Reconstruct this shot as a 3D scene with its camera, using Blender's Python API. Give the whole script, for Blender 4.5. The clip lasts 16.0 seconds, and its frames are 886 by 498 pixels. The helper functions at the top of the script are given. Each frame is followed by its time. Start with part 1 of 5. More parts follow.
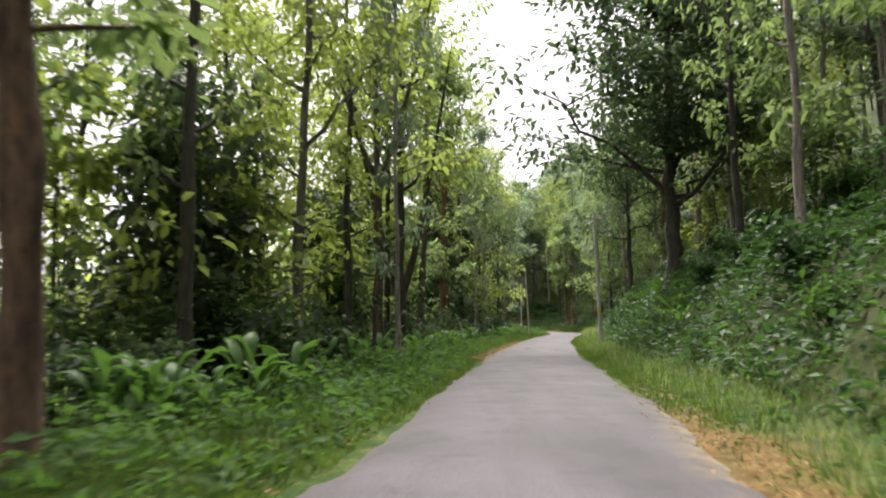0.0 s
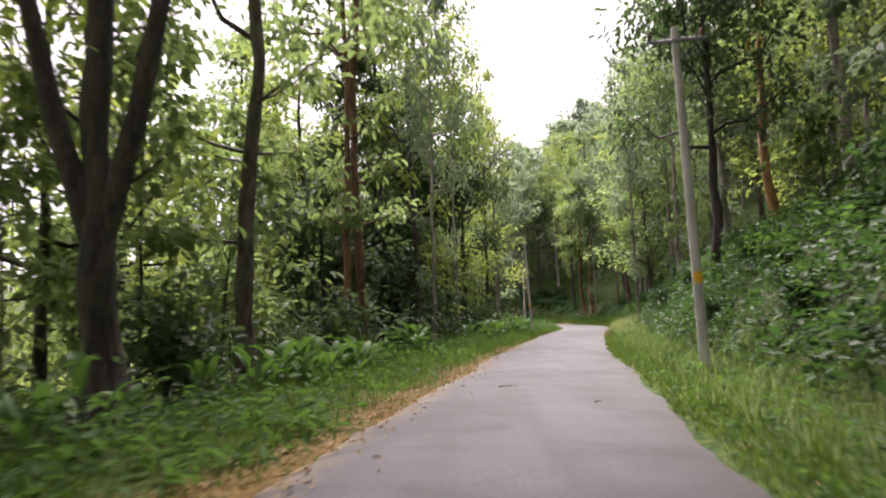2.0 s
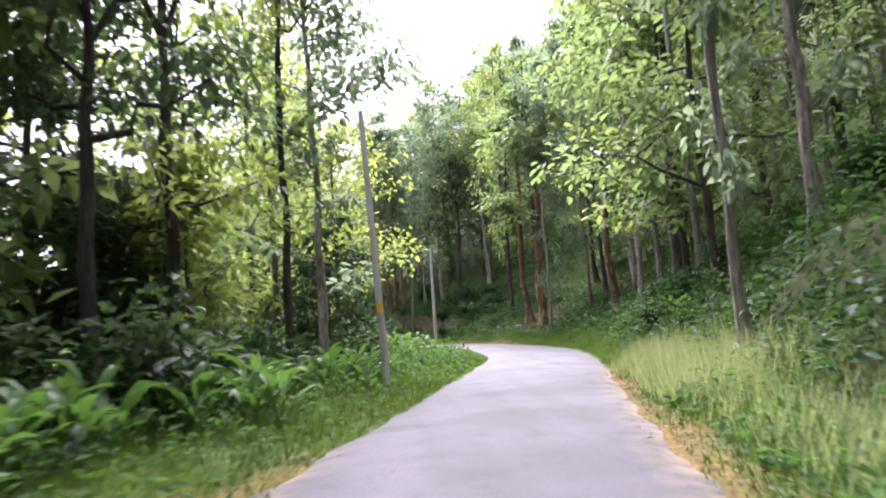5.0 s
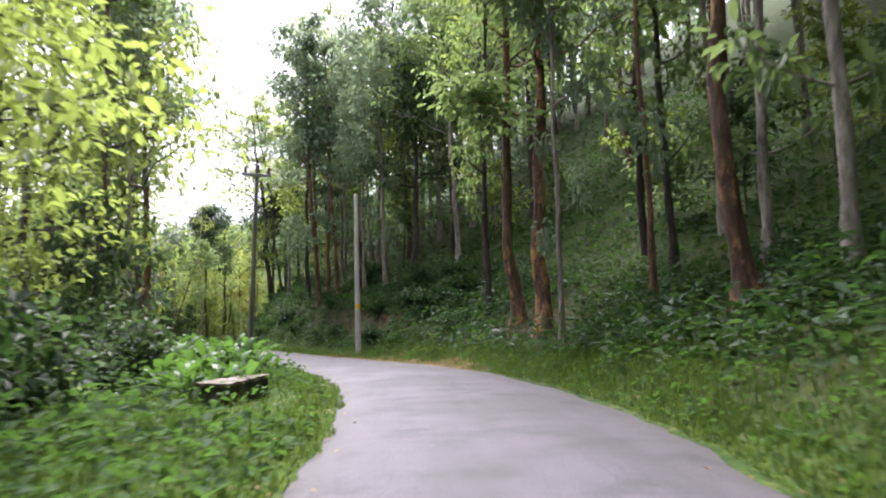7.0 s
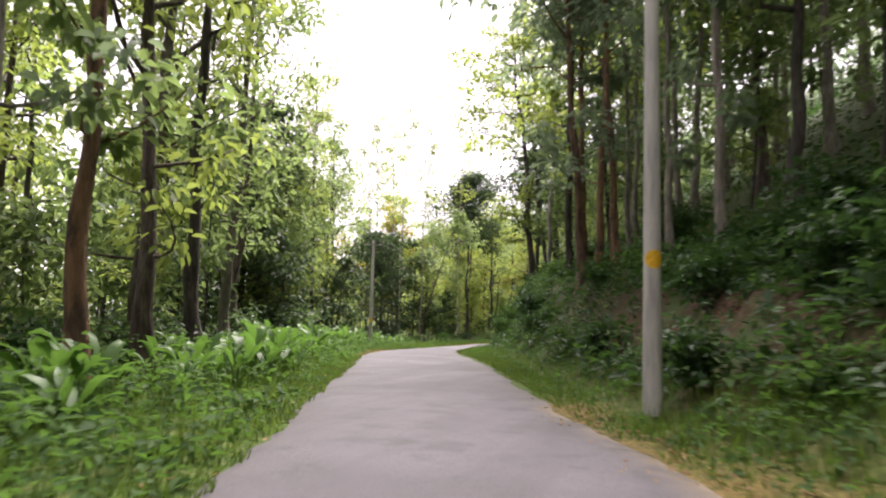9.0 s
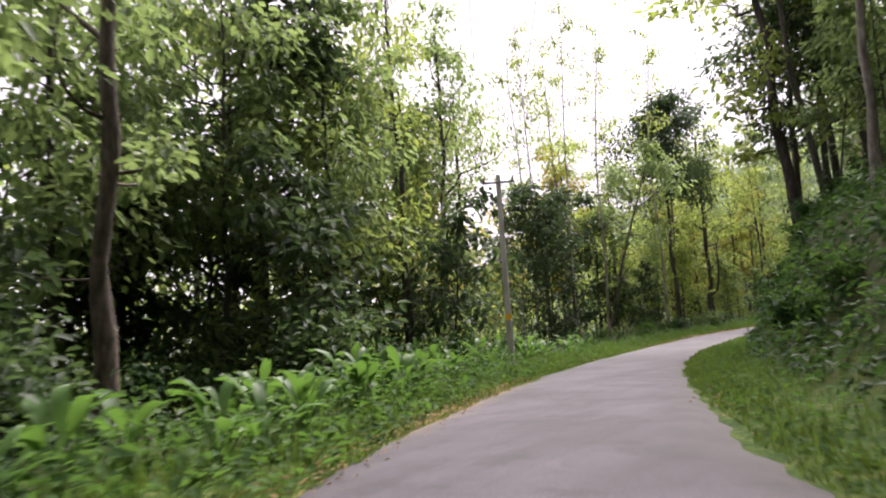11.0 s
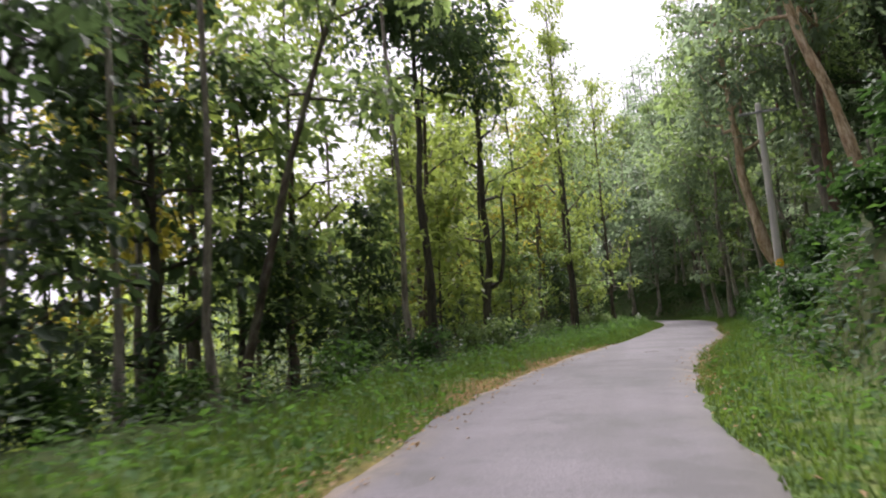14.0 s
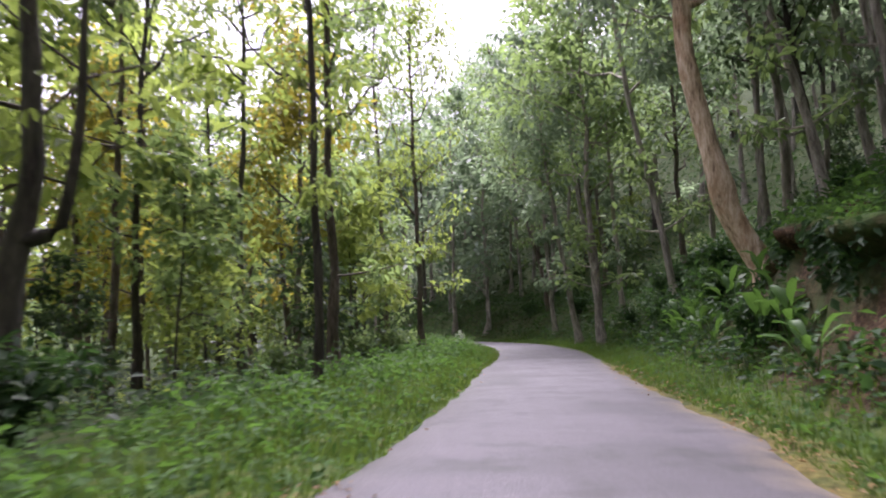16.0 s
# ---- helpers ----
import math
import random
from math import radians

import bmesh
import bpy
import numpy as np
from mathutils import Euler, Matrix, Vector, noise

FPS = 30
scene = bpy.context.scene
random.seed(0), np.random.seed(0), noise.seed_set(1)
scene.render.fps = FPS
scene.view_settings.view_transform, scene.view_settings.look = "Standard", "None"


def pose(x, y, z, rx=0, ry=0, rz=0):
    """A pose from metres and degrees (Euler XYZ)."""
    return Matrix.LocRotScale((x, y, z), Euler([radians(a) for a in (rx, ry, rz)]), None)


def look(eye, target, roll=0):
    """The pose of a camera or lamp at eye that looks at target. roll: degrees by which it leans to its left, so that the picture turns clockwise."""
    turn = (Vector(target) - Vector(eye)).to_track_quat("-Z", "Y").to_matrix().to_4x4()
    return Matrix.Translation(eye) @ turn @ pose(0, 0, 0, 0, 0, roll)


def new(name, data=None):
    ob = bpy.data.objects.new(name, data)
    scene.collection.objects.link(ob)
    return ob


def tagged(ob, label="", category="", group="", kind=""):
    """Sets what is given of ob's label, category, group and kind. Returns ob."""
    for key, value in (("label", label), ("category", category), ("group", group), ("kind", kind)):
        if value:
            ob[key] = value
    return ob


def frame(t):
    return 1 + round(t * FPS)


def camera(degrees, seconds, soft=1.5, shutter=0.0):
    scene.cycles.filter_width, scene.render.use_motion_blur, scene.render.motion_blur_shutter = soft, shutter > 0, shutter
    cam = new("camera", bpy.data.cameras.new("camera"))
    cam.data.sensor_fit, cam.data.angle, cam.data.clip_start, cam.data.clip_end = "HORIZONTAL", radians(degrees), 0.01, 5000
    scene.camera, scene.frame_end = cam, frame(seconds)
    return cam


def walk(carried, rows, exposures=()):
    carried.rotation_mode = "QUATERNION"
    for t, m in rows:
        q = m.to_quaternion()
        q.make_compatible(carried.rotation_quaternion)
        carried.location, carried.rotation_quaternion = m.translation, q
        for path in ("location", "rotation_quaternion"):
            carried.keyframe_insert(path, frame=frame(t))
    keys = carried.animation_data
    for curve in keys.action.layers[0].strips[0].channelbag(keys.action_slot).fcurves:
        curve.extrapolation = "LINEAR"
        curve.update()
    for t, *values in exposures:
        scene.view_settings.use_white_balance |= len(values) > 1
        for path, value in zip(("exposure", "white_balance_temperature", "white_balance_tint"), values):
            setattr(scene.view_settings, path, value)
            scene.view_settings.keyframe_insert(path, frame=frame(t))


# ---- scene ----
cam = camera(61.6, 16.0, soft=1.95, shutter=0.25)
PATH = [
    (0, (0.001, -0.076, 1.341), (-0.005, 1.915, 1.534), -0.5),
    (0.5, (0.917, 5.789, 1.344), (0.908, 7.778, 1.549), -0.2),
    (1, (1.676, 11.335, 1.316), (1.665, 13.325, 1.515), -0.9),
    (1.5, (2.282, 16.637, 1.259), (2.250, 18.626, 1.462), -1.5),
    (2, (2.864, 21.747, 1.227), (2.838, 23.739, 1.403), -2.0),
    (2.5, (3.545, 27.177, 1.194), (3.507, 29.167, 1.390), -2.1),
    (3, (4.359, 32.447, 1.155), (4.307, 34.436, 1.354), -2.0),
    (3.5, (5.326, 37.851, 1.148), (5.339, 39.841, 1.343), -2.5),
    (4, (5.883, 42.817, 1.169), (5.898, 44.807, 1.363), -3.1),
    (4.5, (6.889, 48.009, 1.168), (6.952, 49.999, 1.355), -3.8),
    (5, (8.016, 53.367, 1.147), (8.152, 55.352, 1.350), -3.8),
    (7.3, (12.475, 77.824, 1.020), (12.605, 79.810, 1.225), -1.2),
    (7.5, (12.724, 80.021, 1.019), (12.818, 82.010, 1.213), -0.5),
    (8, (12.830, 85.587, 0.975), (12.691, 87.574, 1.158), 0.7),
    (8.5, (12.312, 90.872, 1.111), (11.897, 92.819, 1.308), 1.2),
    (9, (11.129, 95.693, 1.025), (10.497, 97.580, 1.227), 1.5),
    (11.3, (3.405, 118.039, 1.196), (2.308, 119.701, 1.387), -4.2),
    (11.5, (2.456, 120.154, 1.127), (1.402, 121.845, 1.302), -4.7),
    (12, (0.694, 124.861, 0.977), (-0.228, 126.625, 1.157), -5.5),
    (12.5, (-0.764, 129.602, 0.896), (-1.604, 131.411, 1.041), -3.9),
    (13, (-2.223, 134.737, 0.668), (-2.947, 136.596, 0.827), -4.4),
    (13.5, (-3.328, 139.941, 0.637), (-3.933, 141.839, 0.814), -4.4),
    (14, (-4.035, 145.199, 0.567), (-4.529, 147.127, 0.762), -3.7),
    (14.5, (-4.535, 150.546, 0.539), (-4.909, 152.501, 0.719), -3.2),
    (15, (-4.656, 155.658, 0.585), (-4.927, 157.630, 0.779), -2.8),
    (15.5, (-4.451, 161.011, 0.581), (-4.608, 162.996, 0.770), -2.1),
    (16, (-4.011, 166.407, 0.593), (-4.054, 168.396, 0.797), -1.5),
]
EXPOSURE = [(0, 2.6, 6400, 12), (0.5, 2.62, 6400, 17), (1.5, 2.75, 6400, 20), (2.5, 2.75, 6450, 22), (4, 3.17, 6000, 26), (5, 3.38, 5750, 27), (7.5, 2.92, 6000, 16), (8, 2.95, 6300, 13), (8.5, 2.95, 6450, 15), (9, 2.86, 6450, 20),
            (11.5, 2.5, 6250, 24), (12, 2.5, 6200, 26), (13, 2.35, 6100, 18), (13.5, 2.33, 6100, 17), (14, 2.4, 6100, 19), (14.5, 2.6, 6050, 25), (15, 2.65, 6050, 25), (15.5, 2.6, 5950, 26), (16, 2.83, 5800, 29)]
walk(cam, [(t, look(eye, target, roll)) for t, eye, target, roll in PATH], exposures=EXPOSURE)

# ---------------------------------------------------------------- world, sun
world = bpy.data.worlds.new("sky")
scene.world = world
world.use_nodes = True
wn, wl = world.node_tree.nodes, world.node_tree.links
sky = wn.new("ShaderNodeTexSky")
sky.sky_type, sky.sun_disc = "NISHITA", False
SUN_ELEV, SUN_AZ = radians(56), radians(-5)     # high thin cloud, light from ahead over the open valley
sky.sun_elevation, sky.sun_rotation = SUN_ELEV, SUN_AZ
sky.air_density, sky.dust_density, sky.ozone_density = 1.0, 4.0, 0.5
veil = wn.new("ShaderNodeHueSaturation")          # bright overcast: nearly colourless sky
veil.inputs["Saturation"].default_value = 0.12
wl.new(sky.outputs[0], veil.inputs["Color"])
bg = wn["Background"]
blush = wn.new("ShaderNodeMix")                   # faintly pink-white cloud
blush.data_type, blush.blend_type = "RGBA", "MULTIPLY"
blush.inputs["Factor"].default_value = 1.0
blush.inputs[7].default_value = (1.045, 0.975, 1.03, 1)
cloud = wn.new("ShaderNodeMix")                   # even layer of cloud over most of the sky
cloud.data_type = "RGBA"
cloud.inputs["Factor"].default_value = 0.85
cloud.inputs[7].default_value = (2.15, 2.15, 2.15, 1)
wl.new(veil.outputs[0], cloud.inputs[6])
wl.new(cloud.outputs[2], blush.inputs[6])
wl.new(blush.outputs[2], bg.inputs["Color"])
bg.inputs["Strength"].default_value = 0.1
sun_data = bpy.data.lights.new("sun", "SUN")
sun_data.energy, sun_data.angle, sun_data.color = 1.95, radians(36), (1.0, 0.94, 0.84)
sun = new("sun", sun_data)
sun_dir = Vector((math.sin(SUN_AZ) * math.cos(SUN_ELEV), math.cos(SUN_AZ) * math.cos(SUN_ELEV), math.sin(SUN_ELEV)))
sun.matrix_world = look(sun_dir * 100, (0, 0, 0))

rng = np.random.default_rng(7)

# ---------------------------------------------------------------- materials


def mat(name):
    m = bpy.data.materials.new(name)
    m.use_nodes = True
    nt = m.node_tree
    return m, nt.nodes, nt.links, nt.nodes["Principled BSDF"]


def ramp(n, l, src, stops):
    r = n.new("ShaderNodeValToRGB")
    e = r.color_ramp.elements
    while len(e) < len(stops):
        e.new(0.5)
    for el, (p, c) in zip(e, stops):
        el.position, el.color = p, (*c, 1)
    l.new(src, r.inputs[0])
    return r.outputs[0]


def tex(n, l, scale, detail=4.0, rough=0.6, coord="Object", stretch=None):
    tc = n.new("ShaderNodeTexCoord")
    t = n.new("ShaderNodeTexNoise")
    t.inputs["Scale"].default_value, t.inputs["Detail"].default_value, t.inputs["Roughness"].default_value = scale, detail, rough
    if stretch:
        mp = n.new("ShaderNodeMapping")
        mp.inputs["Scale"].default_value = stretch
        l.new(tc.outputs[coord], mp.inputs[0])
        l.new(mp.outputs[0], t.inputs["Vector"])
    else:
        l.new(tc.outputs[coord], t.inputs["Vector"])
    return t.outputs["Fac"]


def mixc(n, l, fac, a, b, blend="MIX"):
    m = n.new("ShaderNodeMix")
    m.data_type, m.blend_type = "RGBA", blend
    for sock, v in ((m.inputs["Factor"], fac), (m.inputs[6], a), (m.inputs[7], b)):
        if isinstance(v, (int, float)):
            sock.default_value = v
        elif isinstance(v, tuple):
            sock.default_value = (*v, 1)
        else:
            l.new(v, sock)
    return m.outputs[2]


def math2(n, l, op, a, b=0.0, clamp=False):
    m = n.new("ShaderNodeMath")
    m.operation, m.use_clamp = op, clamp
    for sock, v in zip(m.inputs, (a, b)):
        if isinstance(v, (int, float)):
            sock.default_value = v
        else:
            l.new(v, sock)
    return m.outputs[0]


def bump(n, l, p, src, strength, dist):
    b = n.new("ShaderNodeBump")
    b.inputs["Strength"].default_value, b.inputs["Distance"].default_value = strength, dist
    l.new(src, b.inputs["Height"])
    l.new(b.outputs[0], p.inputs["Normal"])


def leaf_mat(name, dark, light, glow, through_part=0.45, rough=0.5, gloss=0.28):
    """Leaf: glossy top, light shining through; colour differs leaf by leaf and plant by plant."""
    m, n, l, p = mat(name)
    g = n.new("ShaderNodeNewGeometry")
    o = n.new("ShaderNodeObjectInfo")
    mixed = math2(n, l, "ADD", math2(n, l, "MULTIPLY", g.outputs["Random Per Island"], 0.6), math2(n, l, "MULTIPLY", o.outputs["Random"], 0.4))
    geo = n.new("ShaderNodeTexNoise")               # whole sprays differ as well as single leaves
    geo.inputs["Scale"].default_value, geo.inputs["Detail"].default_value = 0.55, 2.0
    l.new(g.outputs["Position"], geo.inputs["Vector"])
    mixed = math2(n, l, "ADD", mixed, math2(n, l, "MULTIPLY", math2(n, l, "SUBTRACT", geo.outputs["Fac"], 0.5), 1.1), True)
    col = ramp(n, l, mixed, [(0.0, dark), (0.55, tuple((a + b) / 2 for a, b in zip(dark, light))), (0.93, light), (1.0, tuple(min(1, c * 1.2) for c in light))])
    gl = mixc(n, l, mixed, tuple(0.6 * c for c in glow), glow)
    l.new(col, p.inputs["Base Color"])
    p.inputs["Roughness"].default_value = rough
    p.inputs["Specular IOR Level"].default_value = gloss
    t = n.new("ShaderNodeBsdfTranslucent")
    l.new(gl, t.inputs["Color"])
    s = n.new("ShaderNodeMixShader")
    s.inputs[0].default_value = through_part
    l.new(p.outputs[0], s.inputs[1])
    l.new(t.outputs[0], s.inputs[2])
    l.new(s.outputs[0], n["Material Output"].inputs[0])
    return m


LEAF_LIGHT = leaf_mat("leaf_light", (0.055, 0.10, 0.022), (0.19, 0.245, 0.058), (0.42, 0.53, 0.11), 0.5, 0.5)
LEAF_MID = leaf_mat("leaf_mid", (0.036, 0.078, 0.025), (0.12, 0.178, 0.066), (0.30, 0.42, 0.13), 0.48, 0.5)
LEAF_DARK = leaf_mat("leaf_dark", (0.018, 0.042, 0.019), (0.06, 0.096, 0.043), (0.10, 0.16, 0.055), 0.38, 0.6)
# gold leaves; the backlit yellow of the valley side is put in too
LEAF_GOLD = leaf_mat("leaf_gold", (0.13, 0.14, 0.022), (0.30, 0.27, 0.045), (0.52, 0.46, 0.06), 0.5)
# haze over the far slopes is put into this pale bluish leaf colour
LEAF_HAZY = leaf_mat("leaf_hazy", (0.055, 0.095, 0.058), (0.155, 0.21, 0.135), (0.31, 0.42, 0.22), 0.46, 0.5)
HERB = leaf_mat("herb_leaf", (0.016, 0.05, 0.011), (0.06, 0.118, 0.028), (0.115, 0.23, 0.038), 0.42, 0.7, 0.16)
BROAD = leaf_mat("broad_leaf", (0.03, 0.082, 0.02), (0.088, 0.172, 0.044), (0.14, 0.28, 0.044), 0.38, 0.5)
GRASS = leaf_mat("grass_blade", (0.022, 0.05, 0.009), (0.078, 0.12, 0.022), (0.135, 0.215, 0.03), 0.42, 0.7, 0.16)
PALE_GRASS = leaf_mat("pale_grass", (0.15, 0.2, 0.07), (0.36, 0.41, 0.19), (0.4, 0.46, 0.17), 0.4, 0.7)
CREEPER = leaf_mat("creeper_leaf", (0.010, 0.034, 0.011), (0.04, 0.085, 0.027), (0.075, 0.16, 0.034), 0.34, 0.6, 0.22)
# the gloom under the trees is put into this dark leaf colour
LEAF_SHADED = leaf_mat("leaf_shaded", (0.016, 0.037, 0.016), (0.056, 0.093, 0.04), (0.12, 0.2, 0.06), 0.4, 0.55)
LITTER = leaf_mat("dry_leaf", (0.10, 0.055, 0.018), (0.28, 0.175, 0.06), (0.28, 0.16, 0.045), 0.15, 0.7)


def bark_mat(name, a, b, c, patch=(0.14, 0.135, 0.095), share=0.7):
    """Ridged bark from dark cracks a to pale ridges c, with patches of lichen or bare wood."""
    m, n, l, p = mat(name)
    fine = tex(n, l, 9, 6, 0.7, stretch=(1, 1, 0.22))
    big = tex(n, l, 2.6, 6, 0.7, stretch=(1, 1, 0.42))
    o = n.new("ShaderNodeObjectInfo")
    col = ramp(n, l, fine, [(0.36, a), (0.5, b), (0.66, c)])
    where = math2(n, l, "ADD", big, math2(n, l, "MULTIPLY", math2(n, l, "SUBTRACT", o.outputs["Random"], 0.5), 0.2))
    spots = ramp(n, l, where, [(0.49, (0, 0, 0)), (0.56, (1, 1, 1))])
    toned = mixc(n, l, 0.6, patch, ramp(n, l, fine, [(0.36, (0.35, 0.35, 0.35)), (0.62, (1.25, 1.25, 1.25))]), "MULTIPLY")
    l.new(mixc(n, l, math2(n, l, "MULTIPLY", spots, share), col, toned), p.inputs["Base Color"])
    p.inputs["Roughness"].default_value = 0.85
    bump(n, l, p, math2(n, l, "ADD", fine, math2(n, l, "MULTIPLY", spots, 0.25)), 1.0, 0.05)
    return m


BARK = bark_mat("bark_brown", (0.025, 0.018, 0.013), (0.075, 0.055, 0.042), (0.15, 0.115, 0.09))
BARK_DARK = bark_mat("bark_dark", (0.012, 0.0095, 0.008), (0.035, 0.027, 0.022), (0.075, 0.06, 0.048), (0.075, 0.07, 0.045), 0.5)
BARK_PALE = bark_mat("bark_pale", (0.10, 0.086, 0.07), (0.27, 0.24, 0.205), (0.44, 0.41, 0.355), (0.13, 0.11, 0.08), 0.55)
BARK_TAN = bark_mat("bark_tan", (0.17, 0.11, 0.065), (0.50, 0.37, 0.24), (0.70, 0.58, 0.44), (0.40, 0.235, 0.12), 0.55)
BARK_ORANGE = bark_mat("bark_orange", (0.035, 0.02, 0.012), (0.085, 0.05, 0.03), (0.16, 0.10, 0.06), (0.42, 0.225, 0.08), 0.75)
BARK_RED = bark_mat("bark_red", (0.03, 0.017, 0.011), (0.085, 0.05, 0.03), (0.17, 0.105, 0.06), (0.25, 0.135, 0.06), 0.55)

# asphalt: worn grey tarmac with finer and coarser chippings, patches and darker edges
ASPHALT, n, l, p = mat("asphalt")
chips = tex(n, l, 60, 3, 0.7)
patch = tex(n, l, 1.1, 6, 0.65)
wide = tex(n, l, 0.3, 3, 0.5)
streak = tex(n, l, 1.5, 4, 0.6, stretch=(1.0, 0.07, 1.0))
c1 = ramp(n, l, chips, [(0.38, (0.019, 0.0162, 0.0212)), (0.5, (0.035, 0.0298, 0.0383)), (0.62, (0.058, 0.0505, 0.0635))])
c2 = mixc(n, l, 0.8, c1, ramp(n, l, patch, [(0.38, (0.42, 0.41, 0.42)), (0.46, (0.95, 0.95, 0.95)), (0.62, (1.25, 1.22, 1.24))]), "MULTIPLY")
c2 = mixc(n, l, 0.85, c2, ramp(n, l, wide, [(0.41, (0.6, 0.59, 0.61)), (0.55, (1.2, 1.2, 1.2))]), "MULTIPLY")
c3 = mixc(n, l, 0.75, c2, ramp(n, l, streak, [(0.36, (0.62, 0.6, 0.61)), (0.56, (1.1, 1.1, 1.1))]), "MULTIPLY")
at = n.new("ShaderNodeAttribute")
at.attribute_name = "edge"
sa = n.new("ShaderNodeAttribute")
sa.attribute_name = "straw"
grime = tex(n, l, 2.2, 5)
edge_dark = math2(n, l, "MULTIPLY", at.outputs["Fac"], math2(n, l, "MULTIPLY", grime, 1.5), True)
c4 = mixc(n, l, math2(n, l, "MULTIPLY", edge_dark, 0.75), c3, (0.05, 0.045, 0.035))
dust = math2(n, l, "MULTIPLY", sa.outputs["Fac"], ramp(n, l, grime, [(0.4, (0.1, 0.1, 0.1)), (0.58, (1, 1, 1))]), True)
l.new(mixc(n, l, dust, c4, (0.18, 0.13, 0.075)), p.inputs["Base Color"])
p.inputs["Roughness"].default_value = 0.78
bump(n, l, p, chips, 0.35, 0.006)

# ground: grassy verge, brown litter by the tarmac, dark leafy forest floor, bare red soil on the cut bank
GROUND, n, l, p = mat("ground")
g1 = tex(n, l, 2.6, 6, 0.7)
g2 = tex(n, l, 0.35, 4, 0.6)
g3 = tex(n, l, 14, 4, 0.7)
la = n.new("ShaderNodeAttribute")
la.attribute_name = "verge"
ed = n.new("ShaderNodeAttribute")
ed.attribute_name = "edge"
so = n.new("ShaderNodeAttribute")
so.attribute_name = "soil"
floor_c = ramp(n, l, g1, [(0.3, (0.02, 0.028, 0.01)), (0.5, (0.04, 0.065, 0.018)), (0.7, (0.075, 0.07, 0.03))])
verge_c = mixc(n, l, 0.8, ramp(n, l, g1, [(0.36, (0.022, 0.05, 0.01)), (0.5, (0.05, 0.09, 0.018)), (0.64, (0.10, 0.12, 0.035))]), ramp(n, l, g3, [(0.36, (0.4, 0.42, 0.4)), (0.62, (1.3, 1.25, 1.2))]), "MULTIPLY")
soil_c = ramp(n, l, g3, [(0.38, (0.016, 0.010, 0.006)), (0.52, (0.06, 0.037, 0.02)), (0.66, (0.14, 0.09, 0.05))])
cc = mixc(n, l, la.outputs["Fac"], floor_c, verge_c)
cc = mixc(n, l, math2(n, l, "MULTIPLY", so.outputs["Fac"], ramp(n, l, g2, [(0.4, (0, 0, 0)), (0.54, (1, 1, 1))])), cc, soil_c)
straw_c = ramp(n, l, g3, [(0.33, (0.06, 0.034, 0.013)), (0.5, (0.14, 0.085, 0.03)), (0.68, (0.22, 0.14, 0.052))])
cc = mixc(n, l, math2(n, l, "MULTIPLY", ed.outputs["Fac"], ramp(n, l, g1, [(0.34, (0.35, 0.35, 0.35)), (0.52, (1, 1, 1))])), cc, straw_c)
l.new(cc, p.inputs["Base Color"])
p.inputs["Roughness"].default_value = 0.95
p.inputs["Specular IOR Level"].default_value = 0.15
bump(n, l, p, g3, 0.8, 0.05)

DARK_CONCRETE, n, l, p = mat("black_stained_concrete")
k1 = tex(n, l, 4, 6, 0.7, stretch=(1, 1, 0.4))
l.new(ramp(n, l, k1, [(0.34, (0.012, 0.012, 0.011)), (0.5, (0.035, 0.034, 0.03)), (0.66, (0.10, 0.095, 0.085))]), p.inputs["Base Color"])
p.inputs["Roughness"].default_value = 0.9
bump(n, l, p, k1, 0.7, 0.03)

SLAB, n, l, p = mat("lichened_slab")
k1 = tex(n, l, 9, 6, 0.75)
k2 = tex(n, l, 2.5, 4, 0.6)
l.new(mixc(n, l, ramp(n, l, k2, [(0.42, (0, 0, 0)), (0.6, (0.8, 0.8, 0.8))]), ramp(n, l, k1, [(0.36, (0.05, 0.037, 0.032)), (0.5, (0.19, 0.145, 0.125)), (0.64, (0.31, 0.26, 0.22))]), (0.07, 0.075, 0.04)), p.inputs["Base Color"])
p.inputs["Roughness"].default_value = 0.9
bump(n, l, p, k1, 0.8, 0.03)

POLE, n, l, p = mat("pole_grey")
k1 = tex(n, l, 6, 5, 0.65, stretch=(1, 1, 0.15))
l.new(ramp(n, l, k1, [(0.3, (0.28, 0.27, 0.25)), (0.55, (0.50, 0.475, 0.44)), (0.8, (0.64, 0.62, 0.57))]), p.inputs["Base Color"])
p.inputs["Roughness"].default_value = 0.7
bump(n, l, p, k1, 0.2, 0.01)

GREY_WOOD, n, l, p = mat("grey_green_timber")
k1 = tex(n, l, 7, 6, 0.7, stretch=(1, 1, 0.12))
l.new(ramp(n, l, k1, [(0.3, (0.05, 0.05, 0.04)), (0.55, (0.13, 0.13, 0.11)), (0.8, (0.24, 0.24, 0.2))]), p.inputs["Base Color"])
p.inputs["Roughness"].default_value = 0.85
bump(n, l, p, k1, 0.5, 0.01)

YELLOW, n, l, p = mat("yellow_paint")
l.new(ramp(n, l, tex(n, l, 20, 4), [(0.3, (0.55, 0.30, 0.01)), (0.6, (0.80, 0.46, 0.015))]), p.inputs["Base Color"])
p.inputs["Roughness"].default_value = 0.55

STEEL, n, l, p = mat("galvanised_steel")
l.new(ramp(n, l, tex(n, l, 12, 4), [(0.3, (0.16, 0.16, 0.16)), (0.7, (0.32, 0.32, 0.33))]), p.inputs["Base Color"])
p.inputs["Metallic"].default_value, p.inputs["Roughness"].default_value = 0.7, 0.5

CERAMIC, n, l, p = mat("brown_ceramic")
l.new(ramp(n, l, tex(n, l, 9), [(0.3, (0.12, 0.05, 0.03)), (0.7, (0.2, 0.09, 0.05))]), p.inputs["Base Color"])
